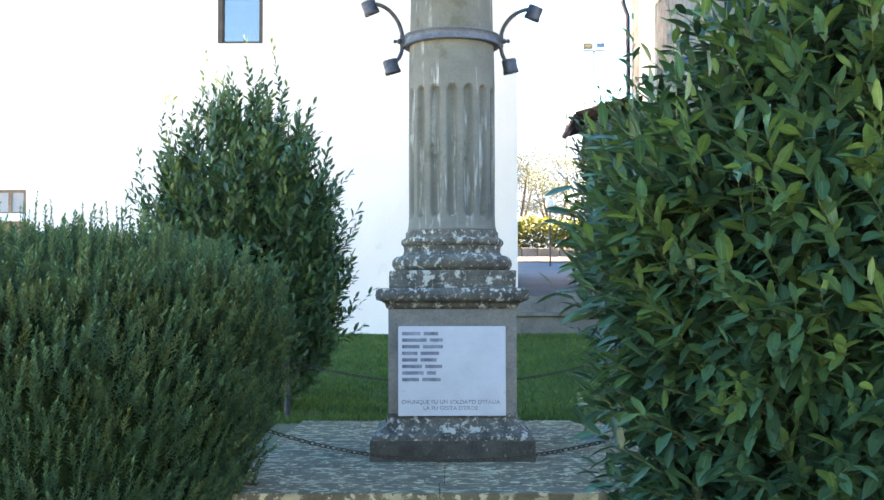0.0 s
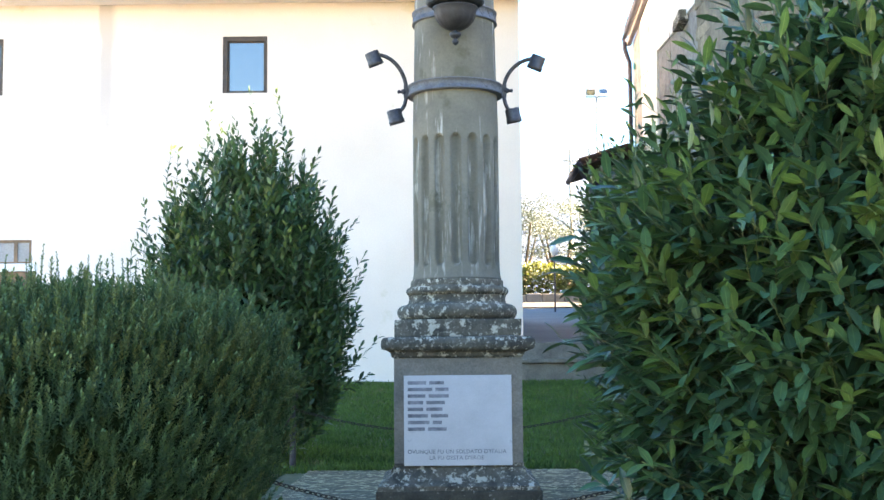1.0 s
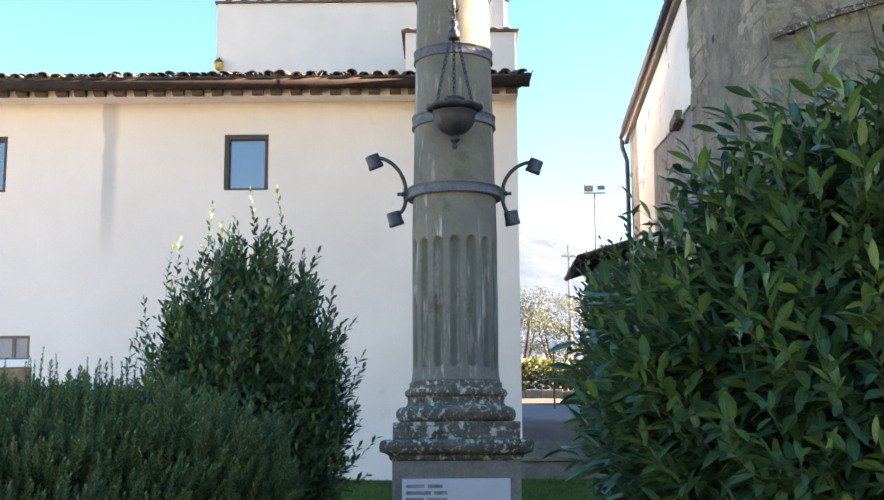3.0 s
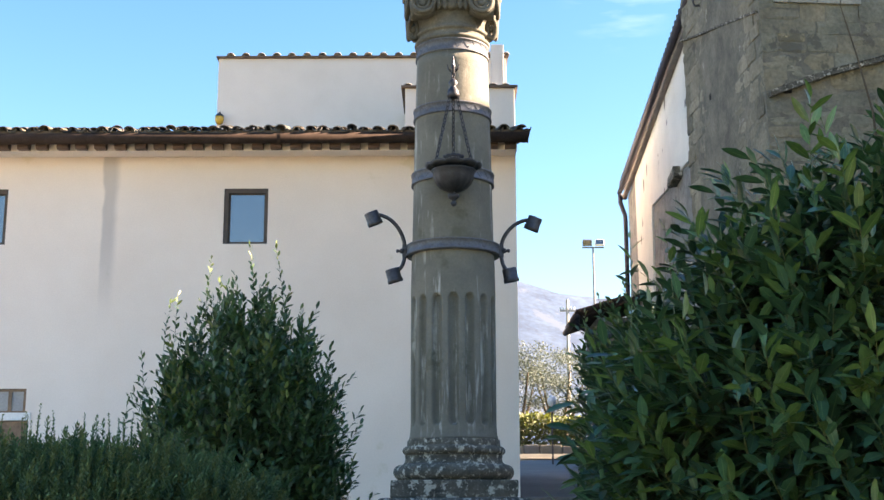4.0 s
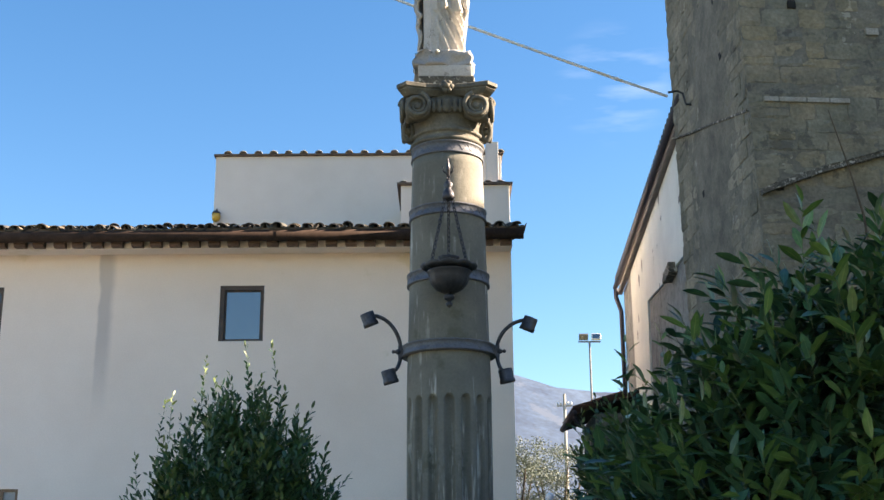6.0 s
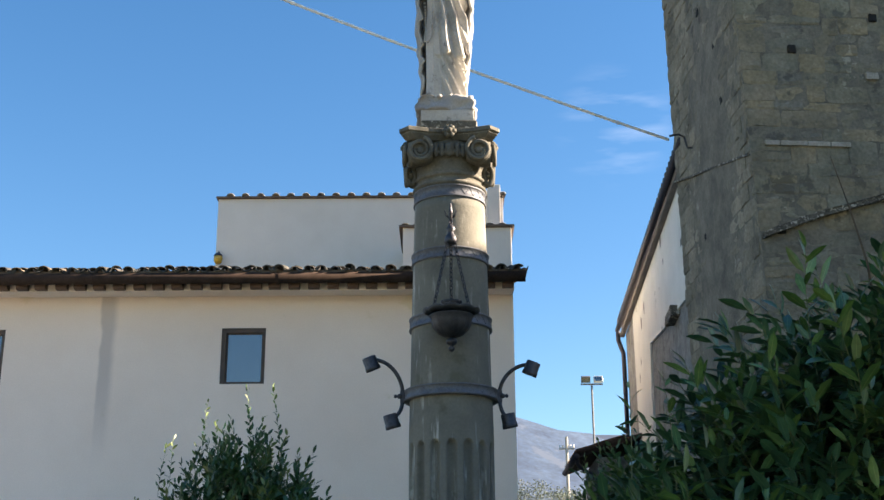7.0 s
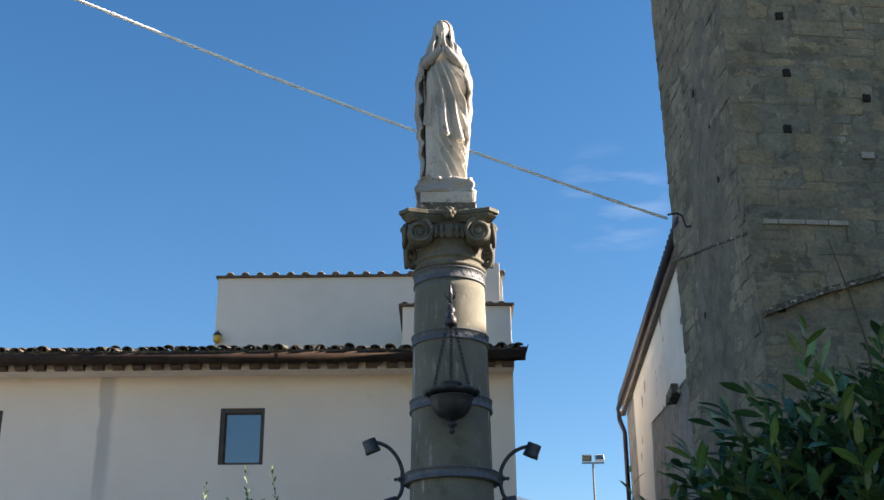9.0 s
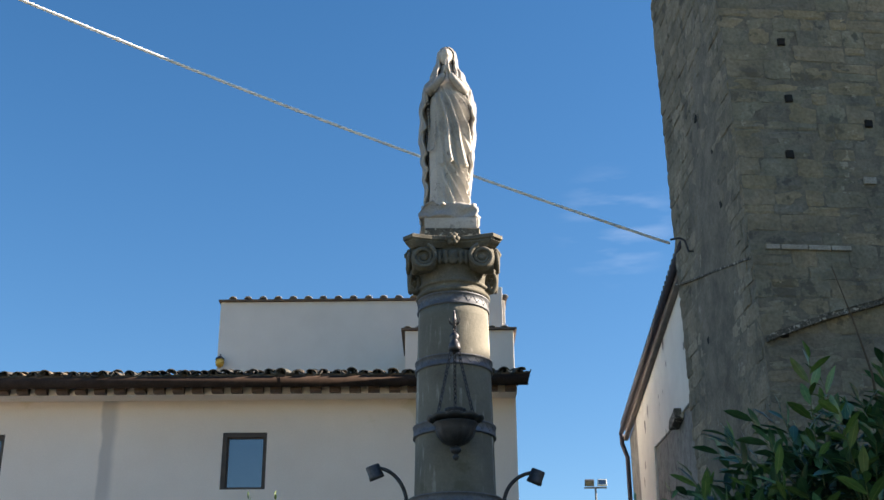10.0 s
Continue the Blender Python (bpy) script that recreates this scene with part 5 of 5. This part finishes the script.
        shoot(Vector((x, y, z - length)), Vector((rng.uniform(-0.06, 0.06), rng.uniform(-0.06, 0.06), 1)).normalized(), length, int(length / leaf[0] * 4.4), True, 0.75, 1.0, tip_scale)
    for k in range(inner):
        p, out = crown_point(rng, profile, sprig_depth * rng.uniform(0.9, 2.4), seed=seed, squash=squash, front=front)
        w = Vector((rng.uniform(-1, 1), rng.uniform(-1, 1), rng.uniform(-0.6, 0.9)))
        add(old, p, w, out + Vector((rng.uniform(-0.6, 0.6), rng.uniform(-0.6, 0.6), 0.5)), leaf[0] * rng.uniform(0.8, 1.4), leaf[0] * leaf[1] * 1.5)
    tagged(part("shoot_stem", raw_mesh("shoot_stem", stems_v, stems_f, mats[2]), mats[2], bush), kind="stuff")
    crown = part("crown", leaf_mesh("crown", *old, mats[0]), mats[0], bush, "dense dark green leaves")
    tagged(part("young_foliage", leaf_mesh("young_foliage", *young, mats[1]), mats[1], bush, "paler young leaves at the shoot ends"), kind="stuff")
    # solid dark core: the shade deep in the shrub, put in as colour
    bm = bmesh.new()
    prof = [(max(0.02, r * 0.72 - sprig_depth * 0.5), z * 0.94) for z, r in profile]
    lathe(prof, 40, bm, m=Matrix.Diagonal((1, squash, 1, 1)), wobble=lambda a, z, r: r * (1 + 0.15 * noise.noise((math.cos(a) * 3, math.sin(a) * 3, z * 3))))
    part("twig_heart", bm, mats[3], bush, "dark filler core standing in for inner shade", True)
    return bush


LAUREL = [(-0.5, 1.05), (0.2, 1.16), (0.8, 1.26), (1.2, 1.28), (1.6, 1.22), (1.85, 1.1), (2.1, 0.93), (2.3, 0.75), (2.45, 0.56), (2.58, 0.34), (2.68, 0.15), (2.72, 0.05)]
leafy_bush("laurel_shrub", "large glossy green cherry laurel shrub with pale young shoots", pose(2.1, 5.5, -0.07), LAUREL, 1900, 13, (0.182, 0.16, 1.1), 0.42, 0.42,
           ("laurel", "laurel_new", "laurel_stem", "core_shade"), 7, 0.2, front=2.0, sprig_depth=0.3, inner=9000, squash=0.72, droop=0.5, runners=110, spread=(0.75, 1.3), tip_scale=0.7,
           tips=[(-1.27, 0.05, 2.42, 0.5), (-1.16, 0.0, 2.3, 0.5), (-1.1, -0.1, 2.45, 0.5), (-0.85, -0.1, 2.45, 0.35), (-0.7, -0.2, 2.56, 0.35), (-0.5, -0.1, 2.68, 0.4), (-0.3, -0.2, 2.8, 0.45), (-0.2, 0.1, 2.9, 0.5), (-0.05, -0.3, 2.85, 0.45), (0.0, -0.2, 2.95, 0.45)])
laurel = [o for o in scene.objects if o.name == "laurel_shrub"][0]
part("bare_twig", tube([(-0.2, -0.2, 2.5), (-0.22, -0.2, 2.95), (-0.27, -0.2, 3.2), (-0.33, -0.2, 3.45)], 0.007, 6, None, 0.002), "bark", laurel, "thin leafless twig")
BAY = [(0.1, 0.55), (0.4, 0.78), (0.8, 0.91), (1.3, 0.94), (1.8, 0.88), (2.2, 0.72), (2.5, 0.52), (2.78, 0.28), (2.9, 0.05)]
leafy_bush("bay_shrub", "dark green bay shrub with upright leafy shoots", pose(-1.88, 11.75, 0.05), BAY, 1300, 13, (0.125, 0.19, 0.9), 0.42, 0.9,
           ("bay", "bay_new", "laurel_stem", "core_shade"), 9, 0.12, sprig_depth=0.26, inner=6000, tip_scale=0.75,
           tips=[(0.05, 0, 3.52, 0.6), (0.36, -0.1, 3.46, 0.65), (-0.42, 0, 3.38, 0.6), (-0.8, 0, 3.0, 0.4), (-0.72, 0.1, 3.1, 0.4), (0.5, 0, 2.95, 0.4), (0.62, -0.2, 2.65, 0.35), (-0.95, -0.1, 2.5, 0.35), (-1.08, -0.2, 2.1, 0.3), (0.92, 0, 1.95, 0.3), (1.0, -0.1, 1.55, 0.25), (-0.3, 0.1, 3.25, 0.4), (0.1, 0.2, 3.3, 0.4)])


BAY_SMALL = [(0.1, 0.12), (0.5, 0.22), (0.9, 0.32), (1.5, 0.42), (1.9, 0.42), (2.2, 0.33), (2.4, 0.2), (2.5, 0.05)]
leafy_bush("bay_shrub", "smaller dark bay shrub with sparse shoots beside the laurel", pose(1.42, 9.4, 0.1), BAY_SMALL, 480, 11, (0.1, 0.21, 0.9), 0.3, 0.6,
           ("bay", "bay_new", "laurel_stem", "bark"), 15, 0.1, sprig_depth=0.24, inner=1900,
           tips=[(-0.36, 0, 2.5, 0.4), (-0.2, 0, 2.62, 0.4), (0.0, 0, 2.7, 0.4), (0.15, 0, 2.72, 0.4), (-0.4, 0, 1.75, 0.35), (-0.45, -0.1, 1.45, 0.3)])


def yew_bush():
    rng = random.Random(31)
    profile = [(-0.45, 0.92), (0.0, 1.06), (0.35, 1.14), (0.6, 1.25), (0.95, 1.33), (1.2, 1.22), (1.34, 0.94), (1.42, 0.6), (1.46, 0.2)]
    bush = thing("yew_shrub", "rounded dark green yew shrub with upright needle shoots", "shrub", at=pose(-2.2, 6.95, 0.02))
    part("trunk", trunk_and_limbs(bmesh.new(), rng, 1.2, 0.06, 0.9, 14), "bark", bush)
    sets = {name: ([], [], [], [], []) for name in ("yew", "yew_tip", "yew_new")}
    sv, sf = [], []

    def shoot(p, way, length, fresh, needles, size=1.0):
        d = way.normalized()
        s1 = d.orthogonal().normalized()
        s2 = d.cross(s1)
        k = len(sv)
        for c, r in ((p, 0.003), (p + d * length, 0.001)):
            for t in range(3):
                sv.append(tuple(c + (s1 * math.cos(t * 2.094) + s2 * math.sin(t * 2.094)) * r))
        sf.extend([(k + t, k + (t + 1) % 3, k + 3 + (t + 1) % 3, k + 3 + t) for t in range(3)])
        for i in range(needles):
            t = (i + rng.random()) / needles
            q = sets["yew_new" if fresh else "yew_tip" if t > 0.55 else "yew"]
            phi = i * 2.4
            radial = s1 * math.cos(phi) + s2 * math.sin(phi)
            o = rng.uniform(0.75, 1.25) * (1 - 0.45 * t)
            w = d * math.cos(o) + radial * math.sin(o)
            for dst, v in zip(q, (tuple(p + d * length * t), tuple(w), tuple(radial * 0.4 + d + Vector((0, 0.1, 0.2))), size * rng.uniform(0.028, 0.044) * (1 - 0.35 * t), 0.005)):
                dst.append(v)

    for k in range(6800):
        p, out = crown_point(rng, profile, rng.uniform(-0.02, 0.16), 0.1, 3.0)
        if p.y > 0.35 and p.z < 1.0 or p.x < -0.9 and p.y > -0.3 and p.z < 0.9:
            continue
        way = out * rng.uniform(0.3, 0.65) + Vector((rng.uniform(-0.2, 0.2), rng.uniform(-0.2, 0.2), rng.uniform(0.6, 1.2)))
        fresh = rng.random() < 0.05 + 0.42 * smoothstep(0.3, 1.3, p.z)
        shoot(p, way, rng.uniform(0.1, 0.2), fresh, 38, 1.15)
    for k in range(2600):
        a, q = rng.uniform(0, 2 * math.pi), 1.24 * math.sqrt(rng.random())
        z = 1.44 - 0.32 * (q / 1.24) ** 3 + 0.05 * noise.noise((q * math.cos(a) * 3, q * math.sin(a) * 3, 0)) - rng.uniform(0.02, 0.14)
        shoot(Vector((q * math.cos(a), q * math.sin(a), z)), Vector((0.3 * math.cos(a) * q + rng.uniform(-0.3, 0.3), 0.3 * math.sin(a) * q + rng.uniform(-0.3, 0.3), 1)), rng.uniform(0.08, 0.17), rng.random() < 0.35, 34)
    for k in range(130):
        a, r = rng.uniform(0, 2 * math.pi), 1.25 * math.sqrt(rng.random())
        z = 1.46 - 0.3 * (r / 1.25) ** 3
        shoot(Vector((r * math.cos(a), r * math.sin(a), z - 0.12)), Vector((rng.uniform(-0.12, 0.12), rng.uniform(-0.12, 0.12), 1)), rng.uniform(0.2, 0.38), rng.random() < 0.6, 46, 0.6)
    tagged(part("shoot_stem", raw_mesh("shoot_stem", sv, sf, "yew"), "yew", bush), kind="stuff")
    part("crown", leaf_mesh("crown", *sets["yew"], "yew", 0.05, True), "yew", bush, "dense dark needles")
    tagged(part("shoot_tip", leaf_mesh("shoot_tip", *sets["yew_tip"], "yew_tip", 0.05, True), "yew_tip", bush, "lighter green needle tips"), kind="stuff")
    tagged(part("young_foliage", leaf_mesh("young_foliage", *sets["yew_new"], "yew_new", 0.05, True), "yew_new", bush, "olive-green young shoots"), kind="stuff")
    # dark filler body painted as the shade behind the needles
    part("twig_heart", lathe([(max(0.05, r - 0.17), z - 0.14) for z, r in profile], 48, wobble=lambda a, z, r: r * (1 + 0.08 * noise.noise((math.cos(a) * 4, math.sin(a) * 4, z * 4)))), "core_shade", bush, "dark filler core standing in for inner shade", True)


yew_bush()


# ---- grass ----
def build_grass():
    rng = np.random.default_rng(5)
    n = 150000
    x = rng.uniform(-5.5, 4.2, n)
    y = 11.0 + 10.5 * rng.random(n) ** 1.3
    z = np.array([ground_z(a, b) for a, b in zip(x, y)]) - 0.004
    way = np.stack([rng.normal(0, 0.45, n), rng.normal(0, 0.45, n), np.ones(n)], 1)
    up = np.stack([rng.normal(0, 1, n), rng.normal(0, 1, n), np.full(n, 0.1)], 1)
    me = leaf_mesh("grass", np.stack([x, y, z], 1), way, up, rng.uniform(0.03, 0.085, n), rng.uniform(0.004, 0.009, n), "grass", 0.3, True)
    tagged(new("grass", me), "short green lawn behind the monument", "grass", kind="stuff")


build_grass()


# ---- the distance: hedge, olives, lamps, hills ----
def clump(name, label, category, centre, size, leaves, length, mat, seed, kind="", parent=None):
    rng = np.random.default_rng(seed)
    u = rng.normal(size=(leaves, 3))
    u /= np.linalg.norm(u, axis=1, keepdims=True)
    r = rng.random(leaves)[:, None] ** 0.45
    p = np.asarray(centre) + u * r * np.asarray(size)
    me = leaf_mesh(name, p, rng.normal(size=(leaves, 3)), rng.normal(size=(leaves, 3)), rng.uniform(0.7, 1.3, leaves) * length, np.full(leaves, length * 0.3), mat, 0.1, True)
    return me


def build_distance():
    rng = np.random.default_rng(12)
    n = 17000
    p = np.stack([rng.uniform(-1.5, 13, n), 48.0 + rng.uniform(0, 1.4, n), 3.1 + 1.55 * rng.random(n) ** 0.7], 1)
    p[:, 2] += 0.08 * np.sin(p[:, 0] * 2.3)
    me = leaf_mesh("hedge", p, rng.normal(size=(n, 3)), rng.normal(size=(n, 3)), rng.uniform(0.1, 0.2, n), np.full(n, 0.05), "hedge", 0.1, True)
    tagged(new("hedge", me), "sunlit yellow-green clipped hedge along the low wall", "hedge", kind="stuff")
    for k, (x, y, s) in enumerate(((3.0, 54, 1.0), (5.1, 57, 1.1), (7.6, 55, 0.95), (0.6, 58, 1.1))):
        tree = thing("olive_tree", "grey-green olive tree with forked trunk behind the hedge", "tree", group="olive trees", at=pose(x, y, 3.0))
        r = random.Random(k)
        bm = bmesh.new()
        for j in range(4):
            a = j * 1.6 + r.uniform(0, 1)
            tube([(0.1 * math.cos(a), 0.1 * math.sin(a), -0.3), (0.35 * math.cos(a), 0.35 * math.sin(a), 1.4 * s), (0.9 * math.cos(a), 0.8 * math.sin(a), 2.6 * s), (1.3 * math.cos(a), 1.2 * math.sin(a), 3.8 * s)], 0.12, 7, bm, 0.03)
        part("trunk", bm, "bark", tree)
        crown = bmesh.new()
        for j in range(26):
            c = (r.gauss(0, 0.85), r.gauss(0, 0.7), r.uniform(1.9, 5.0) * s)
            tmp = clump("crown", "", "", c, (0.6, 0.6, 0.46), 280, 0.085, "olive", k * 40 + j)
            crown.from_mesh(tmp)
            bpy.data.meshes.remove(tmp)
        me = bpy.data.meshes.new("crown")
        crown.to_mesh(me)
        crown.free()
        me.materials.append(M["olive"])
        part("crown", me, "olive", tree, "sparse silvery leaves")
    # street lamp with a white globe
    sl = thing("street_lamp", "slim dark street lamp with a white globe", "lamp", at=pose(3.36, 40, 2.4))
    part("pole", tube([(0, 0, -0.3), (0, 0, 1.95)], 0.028, 8), "iron", sl)
    part("globe", lathe([(0.04, 1.93), (0.1, 1.97), (0.15, 2.08), (0.13, 2.2), (0.06, 2.27), (0.0, 2.28)], 16), "white", sl, "white globe", True)
    # floodlight mast
    mast = thing("floodlight_mast", "tall thin mast carrying two square floodlights", "mast", at=pose(7.25, 60, 3.0))
    part("pole", tube([(0, 0, -1), (0, 0, 10.85)], 0.07, 8, None, 0.05), "steel", mast)
    part("crossbar", box(-0.55, 0.55, -0.04, 0.04, 10.77, 10.84), "steel", mast)
    for x in (-0.3, 0.32):
        head = part("floodlight", box(-0.23, 0.23, -0.08, 0.08, -0.16, 0.16, 0.03), "steel" if x < 0 else "white", mast, at=pose(x, -0.1, 11.03, 35 if x < 0 else -15, 0, 0))
        part("lens", box(-0.19, 0.19, -0.086, -0.08, -0.12, 0.12), "pane", head)
    pole = thing("utility_pole", "pale utility pole with short crossarms and insulators", "pole", at=pose(5.7, 58, 3.0))
    part("pole", tube([(0, 0, -1), (0, 0, 7.85)], 0.09, 8, None, 0.07), "concrete", pole)
    for z, w in ((7.3, 0.36),):
        arm = part("crossarm", box(-w, w, -0.04, 0.04, z - 0.04, z + 0.04), "concrete", pole)
        for x in (-0.92, -0.5, 0.5, 0.92):
            part("insulator", lathe([(0.03, z + 0.05), (0.05, z + 0.1), (0.03, z + 0.18)], 8, m=pose(x * w, 0, 0)), "white", arm)
    # hills, with the haze put into their blue colours
    for name, mat, y0, crest, label in (("hill", "hill", 700.0, lambda x: 137.5 - 0.31 * (x - 5) if x > 5 else 137.5, "wooded hillside in winter, tinted blue for haze"),
                                        ("far_hill", "far_hill", 1500.0, lambda x: 238 + 20 * math.sin(x / 90) - 0.12 * abs(x - 230), "distant hill tinted paler blue for haze")):
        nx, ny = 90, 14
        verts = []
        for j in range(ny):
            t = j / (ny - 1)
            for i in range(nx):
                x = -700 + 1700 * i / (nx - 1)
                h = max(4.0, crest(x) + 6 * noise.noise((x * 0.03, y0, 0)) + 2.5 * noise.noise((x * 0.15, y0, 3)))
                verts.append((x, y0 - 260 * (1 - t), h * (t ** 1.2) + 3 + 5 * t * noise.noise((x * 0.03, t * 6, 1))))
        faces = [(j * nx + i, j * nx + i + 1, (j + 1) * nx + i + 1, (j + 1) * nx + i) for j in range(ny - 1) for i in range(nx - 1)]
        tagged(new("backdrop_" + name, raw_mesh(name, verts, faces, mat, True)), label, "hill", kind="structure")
    # the cable from the tower over the square
    a, b = Vector((3.36, 16.95, 8.47)), Vector((-12.0, 11.1, 12.66))
    pts = [a.lerp(b, i / 60) - Vector((0, 0, 4 * 0.33 * (i / 60) * (1 - i / 60))) for i in range(61)]
    cable = thing("overhead_cable", "pale twisted overhead cable running from the tower", "cable")
    bm = bmesh.new()
    for phase in (0, math.pi):
        strand = []
        for i in range(1201):
            t = i / 20
            p = pts[min(59, int(t))].lerp(pts[min(59, int(t)) + 1], t - min(59, int(t)))
            strand.append(p + Vector((0, math.cos(i * 0.6 + phase), math.sin(i * 0.6 + phase))) * 0.007)
        tube(strand, 0.017, 6, bm)
    part("cable_core", bm, "cable", cable, smooth=True)
    for k in range(3, 58, 9):
        part("tie", tube([pts[k], pts[k].lerp(pts[k + 1], 0.15)], 0.03, 6), "cable", cable)
    # plain unseen wall added behind the church to keep sun off the lane
    tagged(part("wall_yard", box(9.5, 9.9, 30.0, 45.2, 1.0, 10.2), "nave_stone"), "unseen plain wall added to shade the lane", "wall", kind="structure")
    # plain unseen row added on the sunny side to shade monument and shrubs
    bm = box(12.2, 16, 3.5, 11.6, -0.6, 9.6)
    box(12.2, 16, 11.6, 20, -0.6, 10.0, bm=bm)
    tagged(part("wall_east", bm, "plaster"), "unseen plain block added to shade the monument", "building", kind="structure")


build_distance()
